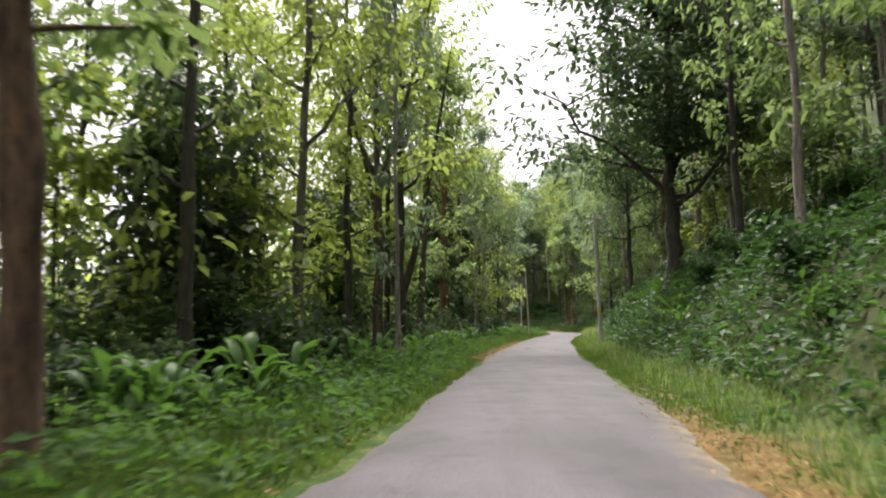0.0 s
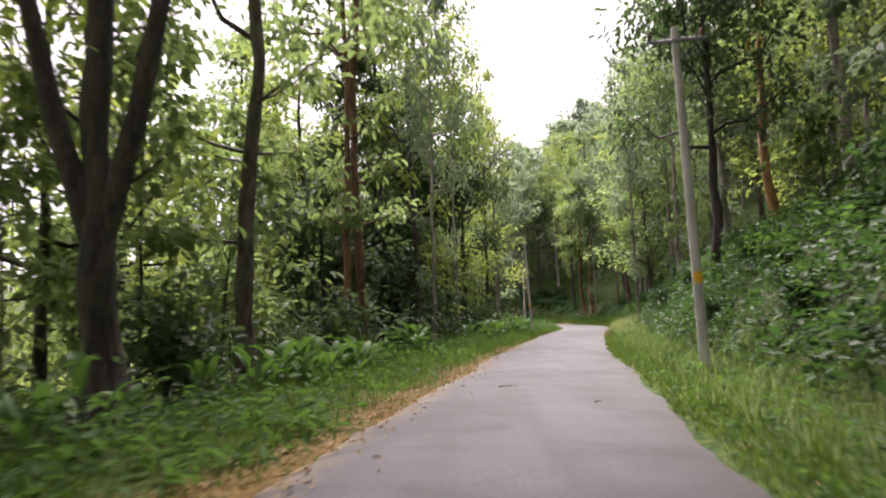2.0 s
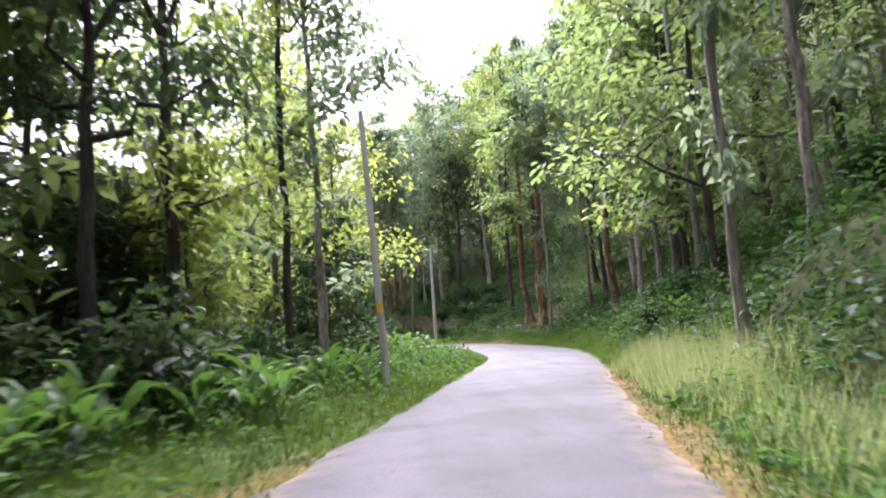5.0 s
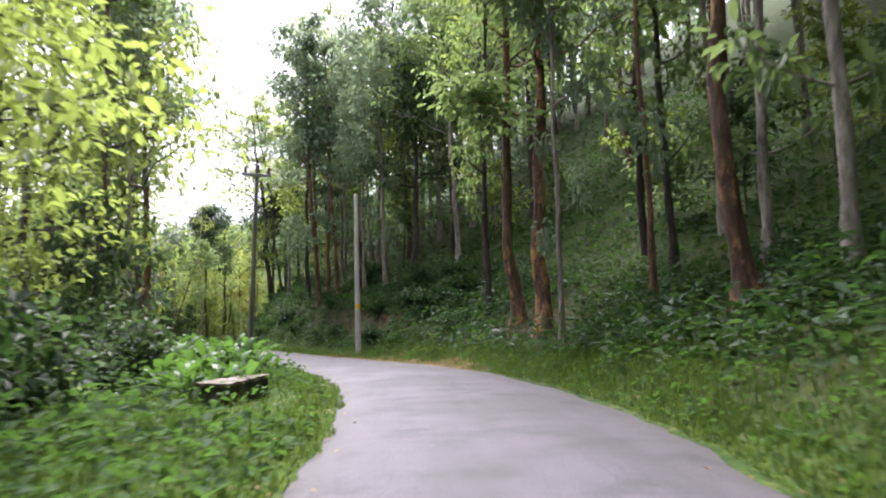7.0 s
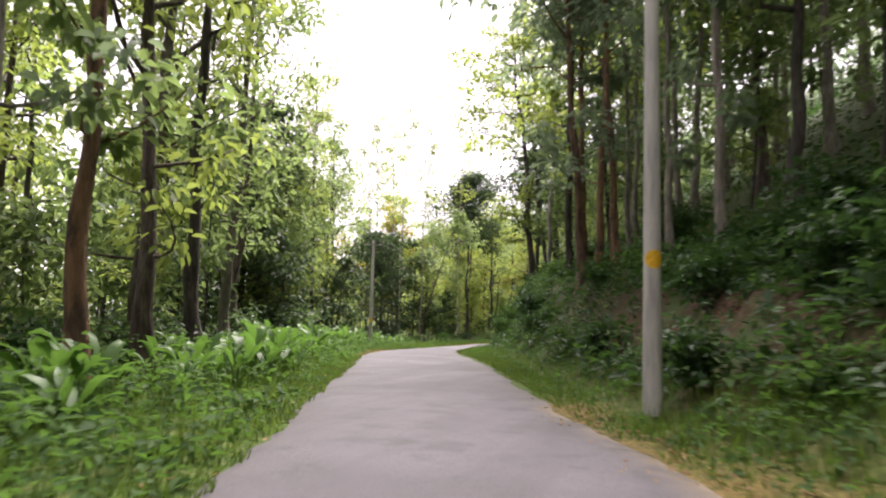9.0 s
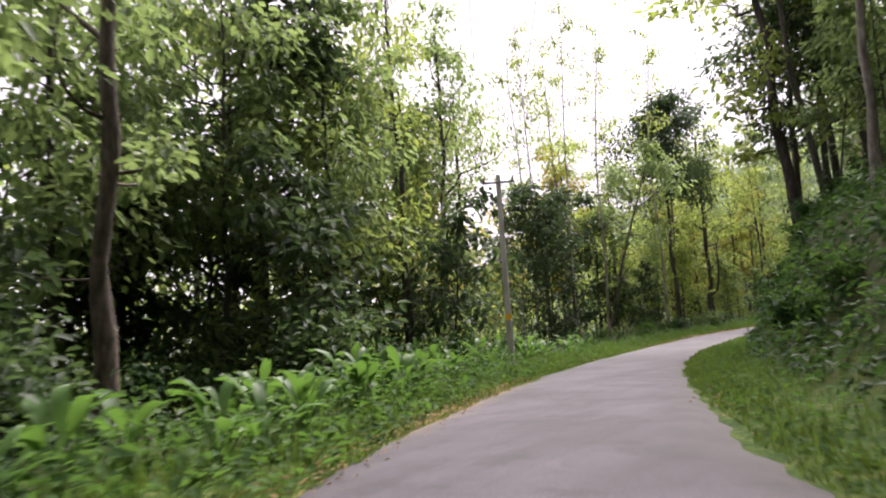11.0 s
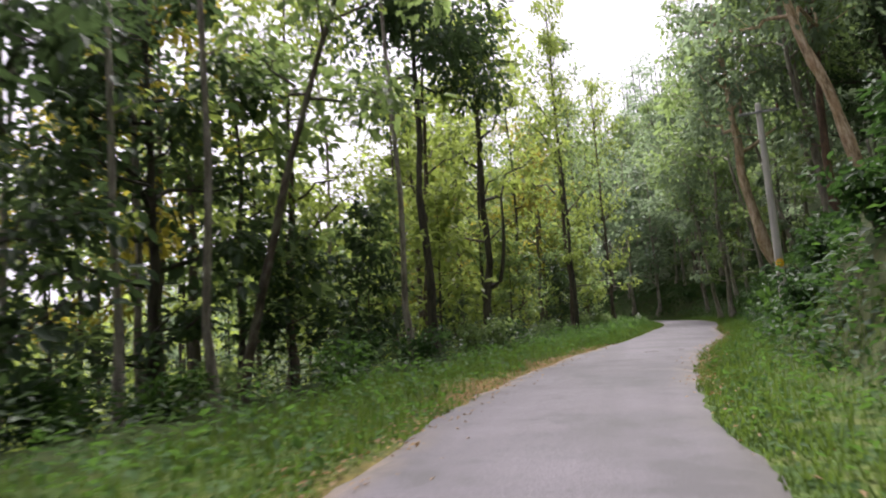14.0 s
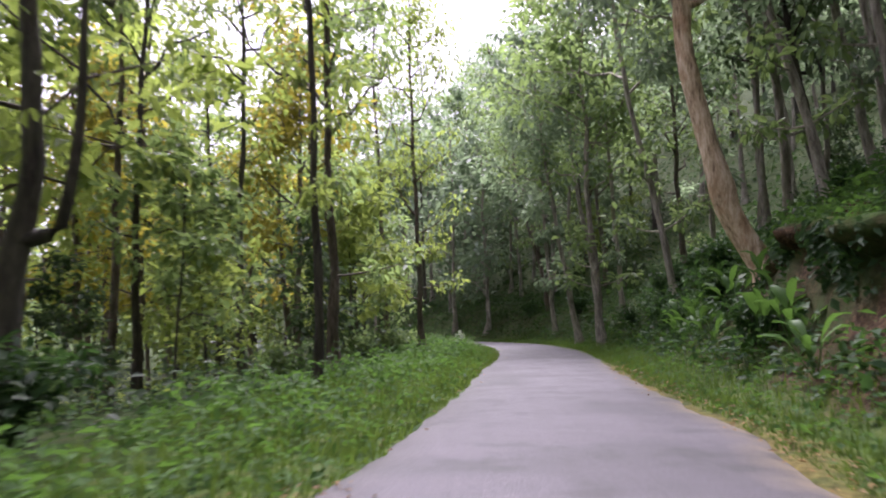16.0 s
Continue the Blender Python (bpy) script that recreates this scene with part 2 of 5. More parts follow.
p.inputs["Roughness"].default_value = 0.25

WIRE, n, l, p = mat("wire_black")
l.new(ramp(n, l, tex(n, l, 3), [(0.3, (0.02, 0.02, 0.02)), (0.7, (0.04, 0.04, 0.042))]), p.inputs["Base Color"])

STONE, n, l, p = mat("rough_stone")
k1 = tex(n, l, 4, 6, 0.7)
l.new(ramp(n, l, k1, [(0.3, (0.08, 0.08, 0.07)), (0.55, (0.22, 0.215, 0.2)), (0.8, (0.36, 0.35, 0.33))]), p.inputs["Base Color"])
p.inputs["Roughness"].default_value = 0.9
bump(n, l, p, k1, 0.6, 0.03)

WHITEWASH, n, l, p = mat("whitewash")
l.new(ramp(n, l, tex(n, l, 8, 5), [(0.3, (0.45, 0.45, 0.43)), (0.5, (0.75, 0.75, 0.73)), (0.8, (0.82, 0.82, 0.8))]), p.inputs["Base Color"])
BLACK, n, l, p = mat("black_paint")
l.new(ramp(n, l, tex(n, l, 8, 5), [(0.3, (0.015, 0.015, 0.015)), (0.8, (0.04, 0.04, 0.04))]), p.inputs["Base Color"])
TIMBER, n, l, p = mat("split_timber")
k1 = tex(n, l, 8, 5, 0.7, stretch=(1, 1, 0.1))
l.new(ramp(n, l, k1, [(0.3, (0.03, 0.024, 0.018)), (0.7, (0.11, 0.085, 0.06))]), p.inputs["Base Color"])
bump(n, l, p, k1, 0.5, 0.01)

# ---------------------------------------------------------------- plan: centre line and height of the land
BEYOND = [(-3.0, 172.4), (-2.4, 179.5), (-1.7, 186.2), (-1.0, 192.9), (-0.7, 199.5), (-0.9, 204.9), (-2.1, 210.8), (-5.0, 217.5), (-9.4, 224.0), (-15.6, 232.3), (-23.8, 241.3), (-34.3, 252.0)]
cx = np.array([-5.5, -4.0] + [r[1][0] for r in PATH] + [q[0] for q in BEYOND])
cy = np.array([-45.0, -25.0] + [r[1][1] for r in PATH] + [q[1] for q in BEYOND])
arc = np.r_[0, np.cumsum(np.hypot(np.diff(cx), np.diff(cy)))]
NQ = 1500
q = np.linspace(0, arc[-1], NQ)
kern = np.ones(41) / 41
LX = np.convolve(np.pad(np.interp(q, arc, cx), 20, "edge"), kern, "valid")
LY = np.convolve(np.pad(np.interp(q, arc, cy), 20, "edge"), kern, "valid")
UX, UY = np.gradient(LX), np.gradient(LY)
UN = np.hypot(UX, UY)
UX, UY = UX / UN, UY / UN
LEFT_EDGE = ([-50.0, 12.0, 30.0, 62.0, 79.9, 99.3, 106.1, 120.7, 133.5, 148.5, 166.5, 179.5, 298.5], [-2.0, -2.0, -2.12, -2.15, -1.5, -1.5, -1.8, -2.35, -2.2, -1.95, -2.0, -1.75, -1.7])
RIGHT_EDGE = ([-50.0, 20.0, 36.0, 60.0, 81.9, 96.4, 105.2, 126.5, 131.5, 144.5, 156.5, 167.5, 174.5, 181.5, 298.5], [1.42, 1.42, 1.28, 1.2, 2.2, 2.6, 1.8, 1.45, 1.32, 1.2, 1.32, 1.6, 1.85, 1.6, 1.7])
ROAD_Z = ([-60.0, 0.0, 20.0, 50.0, 79.9, 99.3, 118.7, 128.5, 138.5, 148.5, 168.5, 298.5], [0.15, 0.15, 0.07, -0.02, -0.14, -0.14, -0.08, -0.25, -0.5, -0.6, -0.6, -0.5])
BANK = ([-60.0, 0.0, 65.0, 79.9, 92.5, 104.2, 118.7, 130.5, 140.5, 148.5, 158.5, 168.5, 176.0, 180.5, 183.2, 190.0, 198.5, 298.5], [2.3, 2.4, 2.4, 1.7, 0.5, 1.7, 2.6, 3.2, 4.0, 4.5, 3.5, 2.3, 2.7, 3.0, 2.1, 1.9, 1.8, 1.6])
LEDGE = ([172.0, 180.0, 190.0, 200.0], [0.0, 0.2, 0.9, 0.0])      # the slope above the cut stands higher than its lip


# stretches of dry straw and leaf litter beside the tarmac: from, to, side, width, amount
STRAW = [(23, 44, -1, 0.95, 1.0), (44, 62, -1, 0.7, 0.8), (122, 132, -1, 0.6, 0.7), (146, 154, -1, 0.5, 0.6), (154, 172, -1, 1.0, 1.0),
         (0, 12, 1, 0.9, 1.0), (54, 73, 1, 0.45, 0.9), (92, 108, 1, 0.7, 0.8), (156, 190, 1, 0.35, 0.6)]


def straw_at(line, lat):
    """How much of the ground beside the tarmac is straw, 0 to 1."""
    line, lat = np.asarray(line, float), np.asarray(lat, float)
    off = np.where(lat < 0, np.interp(line, *LEFT_EDGE) - lat, lat - np.interp(line, *RIGHT_EDGE))
    out = np.zeros_like(line)
    for lo, hi, side, width, amount in STRAW:
        ends = np.clip(np.minimum(line - lo, hi - line) / 2.5, 0, 1)
        w = width * (0.75 + 0.35 * np.sin(line * 1.1 + lo) + 0.2 * np.sin(line * 2.7))
        out = np.maximum(out, np.where(np.sign(lat) == side, amount * ends * np.clip(1.35 - np.maximum(off, 0) / np.maximum(w, 0.15), 0, 1), 0))
    return out


def ragged(line, seed):
    """Uneven crumbled edge: small offsets along the line."""
    rg = np.random.default_rng(seed)
    out = 0 * line
    for step, size in ((0.35, 0.035), (1.1, 0.05), (3.7, 0.05)):
        k = np.arange(line[0], line[-1] + step, step)
        out = out + np.interp(line, k, rg.normal(0, size, len(k)))
    return out


def place(y_line, lat):
    """World x, y of points at a signed distance right of the line, by the line's own y."""
    i = np.clip(np.searchsorted(LY, y_line), 1, NQ - 1)
    x = np.interp(y_line, LY, LX)
    return x + UY[i] * lat, y_line - UX[i] * lat


def lateral(x, y):
    x, y = np.atleast_1d(np.asarray(x, float)), np.atleast_1d(np.asarray(y, float))
    lat, line = np.empty(len(x)), np.empty(len(x))
    for a in range(0, len(x), 4000):
        b = slice(a, a + 4000)
        i = ((LX[None] - x[b, None]) ** 2 + (LY[None] - y[b, None]) ** 2).argmin(1)
        lat[b] = (x[b] - LX[i]) * UY[i] - (y[b] - LY[i]) * UX[i]
        line[b] = LY[i]
    return lat, line


def rough_land(x, y):
    return np.sin(x * 0.9 + 1.3 * np.sin(y * 0.31)) * np.sin(y * 0.7 + np.sin(x * 0.5)) * 0.5 + np.sin(x * 2.3 + y * 1.1) * np.sin(y * 1.9 - x) * 0.25


def scar(line):
    """Where the bank is washed out to bare earth, 0 to 1 along the line."""
    return np.clip(0.95 * np.exp(-((line - 178) / 4.6) ** 2) + 0.8 * np.exp(-((line - 108) / 6) ** 2) + 0.2 * np.exp(-((line - 60) / 4) ** 2), 0, 1)


def profile(lat, line, x, y):
    """Height of the land: carriageway, verges, cut bank and hillside on the right, falling ground on the left."""
    zr = np.interp(line, *ROAD_Z)
    b = np.interp(line, *BANK)
    r = np.abs(lat)
    steps = [0, 2.6, 3.1, 5.0, 8, 14, 30, 70]
    h = b + np.interp(line, *LEDGE)
    gain = [np.zeros_like(b), 0.02 + 0 * b, 0.2 + 0 * b, b, h + 1.5, h + 5.2, h + 16.5, h + 42]
    right = np.zeros_like(r)
    cut = scar(line)
    for k in range(7):
        f = np.clip((r - steps[k]) / (steps[k + 1] - steps[k]), 0, 1)
        if k == 2:                                   # washed-out scars: a steep face under a lip of turf
            low = np.where(line > 140, 0.5, 0.2)
            f = f + cut * (low * f + (1 - low) * np.clip((f - 0.5) / 0.28, 0, 1) - f)
        right = np.where(r >= steps[k], gain[k] + (gain[k + 1] - gain[k]) * f, right)
    left = np.interp(r, [0, 4.5, 7, 9, 14, 30, 80], [0, -0.03, -0.2, -0.45, -1.6, -6.0, -20.0])
    wild = np.clip((r - 2.4) / 3, 0, 1)
    return zr + np.where(lat > 0, right, left) + rough_land(x, y) * 0.22 * wild


def land(x, y):
    lat, line = lateral(x, y)
    return profile(lat, line, np.atleast_1d(x), np.atleast_1d(y))


# ---------------------------------------------------------------- mesh helpers
def mesh_np(name, verts, faces, material, smooth=False):
    """A mesh from arrays; faces all have the same number of corners."""
    verts, faces = np.asarray(verts, np.float32), np.asarray(faces, np.int32)
    me = bpy.data.meshes.new(name)
    k = faces.shape[1]
    me.vertices.add(len(verts))
    me.vertices.foreach_set("co", verts.ravel())
    me.loops.add(faces.size)
    me.loops.foreach_set("vertex_index", faces.ravel())
    me.polygons.add(len(faces))
    me.polygons.foreach_set("loop_start", np.arange(len(faces), dtype=np.int32) * k)
    if smooth:
        me.polygons.foreach_set("use_smooth", np.ones(len(faces), bool))
    me.update(calc_edges=True)
    me.materials.append(material)
    return me


def part(name, data, parent, label=""):
    ob = new(name, data)
    ob.parent = parent
    return tagged(ob, label) if label else ob


def bm_mesh(name, bm, material, smooth=False):
    me = bpy.data.meshes.new(name)
    for f in bm.faces:
        f.smooth = smooth
    bm.to_mesh(me)
    bm.free()
    me.materials.append(material)
    return me


def tube(points, radii, sides=7):
    """A tapered tube along points: vertices and quads."""
    p = np.asarray(points, float)
    d = np.gradient(p, axis=0)
    d /= np.linalg.norm(d, axis=1)[:, None] + 1e-9
    ref = np.where(np.abs(d[:, 2:3]) > 0.9, np.array([[1.0, 0, 0]]), np.array([[0, 0, 1.0]]))
    a = np.cross(d, ref)
    a /= np.linalg.norm(a, axis=1)[:, None]
    b = np.cross(d, a)
    th = np.linspace(0, 2 * np.pi, sides, endpoint=False)
    ring = np.cos(th)[None, :, None] * a[:, None] + np.sin(th)[None, :, None] * b[:, None]
    v = (p[:, None] + ring * np.asarray(radii)[:, None, None]).reshape(-1, 3)
    m = len(p)
    i, j = np.meshgrid(np.arange(m - 1), np.arange(sides), indexing="ij")
    f = np.stack([i * sides + j, i * sides + (j + 1) % sides, (i + 1) * sides + (j + 1) % sides, (i + 1) * sides + j], -1).reshape(-1, 4)
    return v, f


def join(pieces):
    vs, fs, n0 = [], [], 0
    for v, f in pieces:
        vs.append(v)
        fs.append(np.asarray(f) + n0)
        n0 += len(v)
    return np.concatenate(vs), np.concatenate(fs)


def leaves(pos, way, up, length, width, fold=0.18, oval=False):
    """Folded leaf blades at pos, pointing along way, facing up; oval: rounder blades with more corners."""
    pos, way, up = (np.asarray(a, float) for a in (pos, way, up))
    way = way / (np.linalg.norm(way, axis=1)[:, None] + 1e-9)
    side = np.cross(way, up)
    side /= np.linalg.norm(side, axis=1)[:, None] + 1e-9
    nrm = np.cross(side, way)
    ln, wd = np.broadcast_to(length, len(pos))[:, None], np.broadcast_to(width, len(pos))[:, None]
    if oval:
        at = [pos + way * ln * u - nrm * ln * d for u, d in ((0.26, 0.0), (0.68, 0.05), (1.0, 0.2))]
        half = [side * wd * 0.42 + nrm * wd * fold, side * wd * 0.46 + nrm * wd * fold]
        lift = nrm * wd * fold * 2
        v = np.stack([pos, at[0] + half[0], at[1] + half[1], at[2], at[1] - half[1] + lift, at[0] - half[0] + lift], 1).reshape(-1, 3)
        k = np.arange(len(pos))[:, None] * 6
        return v, np.stack([k + [0, 1, 2], k + [0, 2, 3], k + [0, 3, 4], k + [0, 4, 5]], 1).reshape(-1, 3)
    mid = pos + way * ln * 0.45
    v = np.stack([pos, mid + side * wd / 2 + nrm * wd * fold, pos + way * ln - nrm * ln * 0.12, mid - side * wd / 2 + nrm * wd * fold], 1).reshape(-1, 3)
    k = np.arange(len(pos))[:, None] * 4
    f = np.stack([k + [0, 1, 2], k + [0, 2, 3]], 1).reshape(-1, 3)
    return v, f


def unit(rg, n):
    v = rg.normal(size=(n, 3))
    return v / np.linalg.norm(v, axis=1)[:, None]


def clump(rg, centres, radii, count, length, width, droop=0.25, flat=0.65, oval=False):
    """Leaves gathered in loose clumps round the centres."""
    k = rg.integers(0, len(centres), count)
    off = unit(rg, count) * (rg.random(count) ** 0.5)[:, None]
    off[:, 2] *= flat
    pos = centres[k] + off * radii[k][:, None]
    way = off * [1, 1, 0.4] + unit(rg, count) * 0.55 + [0, 0, -droop]
    up = unit(rg, count) * 0.55 + [0, 0, 1.0]
    s = rg.uniform(0.65, 1.25, count)
    return leaves(pos, way, up, length * s, width * s, 0.18, oval)


# ---------------------------------------------------------------- trees
def tree_proto(seed, height, radius, crown_from, spread, n_limbs, n_leaves, leaf_len, bark, leaf, fork=0.0, lean=0.0, bend=0.0, droop=0.25, rise=0.8, tuft=0.52, rings=34, sway=None, low=0, oval=True):
    """Trunk with its limbs, and leafy crown, as two meshes, base at the origin."""
    rg = np.random.default_rng(seed)
    m = 12
    h = np.linspace(0, 1, m)
    wob = np.cumsum(rg.normal(0, 0.06, (m, 2)), 0) * (height / 16)
    wob -= wob[0]
    trunk = np.c_[wob[:, 0] + lean * height * h + bend * np.sin(h * np.pi) * height, wob[:, 1], h * height - 0.25]
    if sway:
        trunk[:, 0] = np.interp(trunk[:, 2], *sway)
    rad = radius * (1 - 0.78 * h ** 0.9)
    rad[0] *= 1.5
    rad[1] *= 1.06
    hf = np.linspace(0, 1, rings)
    ns = 11 if rings > 20 else 7
    fat = np.interp(hf, h, rad) * (1 + 0.06 * np.sin(hf * 41 + seed) + 0.05 * np.sin(hf * 73 + 2 * seed))
    fat *= 1 + 0.35 * np.exp(-hf * 40)
    line = np.stack([np.interp(hf, h, trunk[:, i]) for i in range(3)], 1)
    line[:, 0] += 0.22 * fat * np.sin(hf * 29 + seed)
    line[:, 1] += 0.22 * fat * np.sin(hf * 37 + 3 * seed)
    tv, tf = tube(line, fat, ns)
    lump = np.sin(tv[:, 2] * 2.3 + np.tile(np.arange(ns), rings) * 1.7 + seed) * np.sin(tv[:, 2] * 0.9 + np.tile(np.arange(ns), rings) * 2.9)
    tv[:, :2] += (tv[:, :2] - np.repeat(line[:, :2], ns, 0)) * (0.13 * lump)[:, None]
    pieces = [(tv, tf)]
    limbs, tips, tip_r = [], [], []

    def at(u):
        return np.array([np.interp(u, h, trunk[:, i]) for i in range(3)])

    if fork:
        a = at(fork)
        for sgn in (-1, 1):
            g = np.linspace(0, 1, 7)
            ang = rg.uniform(0, 6.28) if sgn < 0 else ang + 3.14
            pts = a + np.c_[np.cos(ang) * g ** 0.8 * spread * 0.75, np.sin(ang) * g ** 0.8 * spread * 0.75, g * height * (1 - fork) * 0.9]
            limbs.append(tube(pts, np.interp(fork, h, rad) * (0.8 - 0.68 * g), 7))
            for gg in (0.5, 0.75, 1.0):
                tips.append(a + (pts[-1] - a) * gg)
                tip_r.append(spread * 0.5)
    for i in range(n_limbs):
        u = crown_from + (0.98 - crown_from) * ((i + rg.random()) / n_limbs) ** 0.9
        a = at(u)
        ang = i * 2.4 + rg.normal(0, 0.5)
        ln = spread * (1.12 - 0.6 * (u - crown_from) / (1 - crown_from)) * rg.uniform(0.6, 1.2)
        g = np.linspace(0, 1, 6)
        lift = ln * rise * rg.uniform(0.4, 1.2)
        sag = rg.uniform(-0.3, 0.25)
        turn = ang + g * rg.normal(0, 0.5)
        pts = a + np.c_[np.cos(turn) * g * ln, np.sin(turn) * g * ln, lift * (g + sag * g * (1 - g) * 2)]
        pts[1:-1] += rg.normal(0, 0.06 * ln, (4, 3))
        r0 = np.interp(u, h, rad) * 0.55
        limbs.append(tube(pts, r0 * (1 - 0.85 * g) + 0.006, 4))
        for gg in (0.45, 0.7, 0.9, 1.0):
            tips.append(pts[0] + (pts[-1] - pts[0]) * gg + rg.normal(0, 0.12 * ln, 3))
            tip_r.append(ln * rg.uniform(0.22, 0.42) + 0.25)
        for s in range(2):
            b = pts[rg.integers(2, 5)]
            e = b + unit(rg, 1)[0] * [1, 1, 0.6] * ln * 0.5 + [0, 0, 0.15 * ln]
            gg = np.linspace(0, 1, 3)[:, None]
            limbs.append(tube(b + (e - b) * gg + rg.normal(0, 0.03 * ln, (3, 3)), r0 * 0.35 * (1 - 0.8 * gg[:, 0]) + 0.005, 3))
            tips.append(e)
            tip_r.append(ln * rg.uniform(0.2, 0.35) + 0.25)
    for i in range(low):                        # thin side shoots on the lower trunk, sparsely leaved
        u = rg.uniform(0.14, crown_from)
        a, ang, ln = at(u), rg.uniform(0, 6.28), spread * rg.uniform(0.35, 0.75)
        g = np.linspace(0, 1, 6)
        turn = ang + g * rg.normal(0, 0.7)
        pts = a + np.c_[np.cos(turn) * g * ln, np.sin(turn) * g * ln, ln * (rg.uniform(-0.1, 0.3) * g + rg.uniform(0.1, 0.6) * g * g)]
        limbs.append(tube(pts, np.interp(u, h, rad) * rg.uniform(0.18, 0.36) * (1 - 0.85 * g) + 0.006, 4))
        tips += [pts[3], pts[5]]
        tip_r += [ln * 0.3, ln * 0.38]
    v, f = clump(rg, np.array(tips), np.array(tip_r), n_leaves, leaf_len, leaf_len * tuft, droop, 0.65, oval)
    tv, tf = join(pieces + limbs)
    return mesh_np("trunk", tv, tf, bark, True), mesh_np("crown", v, f, leaf)


def tree(protos, x, y, scale=(1, 1), turn=0.0, tilt=(0.0, 0.0), label="", name="tree", category="tree", group="", sink=0.0):
    """A tree that shares its prototype's meshes: an Empty at its foot with trunk and crown."""
    e = new(name)
    for nm, me in zip(("trunk", "crown"), protos):
        part(nm, me, e)
    z = land(np.array([x - 0.45, x + 0.45, x, x]), np.array([y, y, y - 0.45, y + 0.45])).min() - sink
    e.matrix_basis = pose(x, y, z, tilt[1], tilt[0], turn) @ Matrix.Diagonal((scale[0], scale[0], scale[1], 1))
    return tagged(e, label, category, group)


TALL = [tree_proto(11 + i, 16.5 + i * 0.7, 0.19, (0.34, 0.40, 0.30, 0.45, 0.36)[i], (3.3, 2.9, 3.6, 2.8, 3.2)[i], 12, 2350, 0.285, (BARK, BARK_DARK, BARK, BARK_DARK, BARK)[i], (LEAF_LIGHT, LEAF_MID, LEAF_LIGHT, LEAF_LIGHT, LEAF_MID)[i], low=6) for i in range(5)]
FORKED = [tree_proto(31, 15, 0.2, 0.55, 3.0, 7, 2200, 0.285, BARK_DARK, LEAF_LIGHT, fork=0.5, low=4), tree_proto(32, 16, 0.2, 0.5, 3.2, 8, 1700, 0.33, BARK, LEAF_LIGHT, fork=0.42, low=4)]
FORKED.append(tree_proto(33, 15, 0.26, 0.45, 3.2, 9, 1800, 0.33, BARK_DARK, LEAF_LIGHT, fork=0.17))
DARK = [tree_proto(41, 13.0, 0.3, 0.26, 4.2, 26, 9000, 0.30, BARK_DARK, LEAF_DARK, tuft=0.5), tree_proto(42, 12, 0.22, 0.38, 3.4, 14, 3600, 0.30, BARK_DARK, LEAF_DARK)]
SLIM = [tree_proto(51 + i, 16 + i, 0.15, 0.42, 2.7, 13, 2600, 0.31, (BARK_PALE, BARK_PALE, BARK_RED)[i], (LEAF_HAZY, LEAF_MID, LEAF_HAZY)[i], lean=(0.01, -0.02, 0.015)[i], low=3) for i in range(3)]
GOLD = [tree_proto(61, 13, 0.15, 0.3, 2.8, 11, 2300, 0.30, BARK, LEAF_GOLD)]
SAPLING = [tree_proto(71 + i, (4.6, 6.5, 5.5, 7.5)[i], 0.055, (0.2, 0.25, 0.15, 0.3)[i], (1.3, 1.6, 1.5, 1.7)[i], 10, (800, 950, 900, 1000)[i], 0.30, BARK_DARK, (LEAF_MID, LEAF_LIGHT, LEAF_DARK, LEAF_MID)[i], rise=0.5, rings=12) for i in range(4)]


LOW = [tree_proto(121 + i, (11, 13, 9.5, 12)[i], 0.13, (0.14, 0.18, 0.12, 0.2)[i], (2.7, 3.0, 2.6, 2.8)[i], 15, (2000, 2200, 1900, 2600)[i], (0.27, 0.28, 0.27, 0.29)[i], BARK_DARK, (LEAF_MID, LEAF_LIGHT, LEAF_MID, LEAF_MID)[i], rise=0.45, oval=True) for i in range(4)]

THICKET = [tree_proto(141, 6.5, 0.12, 0.07, 2.1, 18, 2300, 0.3, BARK_DARK, LEAF_DARK, rise=0.35)]
BIGLEAF = [tree_proto(145, 11.5, 0.14, 0.26, 3.0, 15, 3600, 0.27, BARK_DARK, LEAF_MID, rise=0.5, droop=0.45, low=5, oval=True)]
BACK = [tree_proto(131 + i, (14, 16, 12, 15, 17)[i], 0.15, (0.2, 0.34, 0.14, 0.34, 0.4)[i], (3.0, 2.8, 2.9, 3.1, 2.7)[i], 9, 850, 0.6, (BARK_DARK, BARK, BARK_DARK, BARK_PALE, BARK_PALE)[i], (LEAF_LIGHT, LEAF_MID, LEAF_MID, LEAF_HAZY, LEAF_HAZY)[i], rise=0.55, rings=14, oval=False) for i in range(5)]


def shrub_proto(seed, height, spread, count, leaf_len, leaf):
    rg = np.random.default_rng(seed)
    stems, tips = [], []
    for i in range(9):
        ang, out = rg.uniform(0, 6.28), rg.uniform(0.2, 1.0) * spread
        g = np.linspace(0, 1, 5)
        hh = height * rg.uniform(0.55, 1.0)
        pts = np.c_[np.cos(ang) * out * g ** 1.4, np.sin(ang) * out * g ** 1.4, g * hh - 0.08]
        stems.append(tube(pts, 0.014 * (1 - 0.8 * g) + 0.003, 4))
        tips += [pts[2], pts[3], pts[4], pts[4] + rg.normal(0, 0.2 * spread, 3)]
    v, f = clump(rg, np.array(tips), np.full(len(tips), spread * 0.42), count, leaf_len, leaf_len * 0.6, 0.1, 0.8, True)
    v[:, 2] = np.maximum(v[:, 2], 0.01)
    sv, sf = join(stems)
    return mesh_np("stem", sv, sf, BARK_DARK, True), mesh_np("foliage", v, f, leaf)


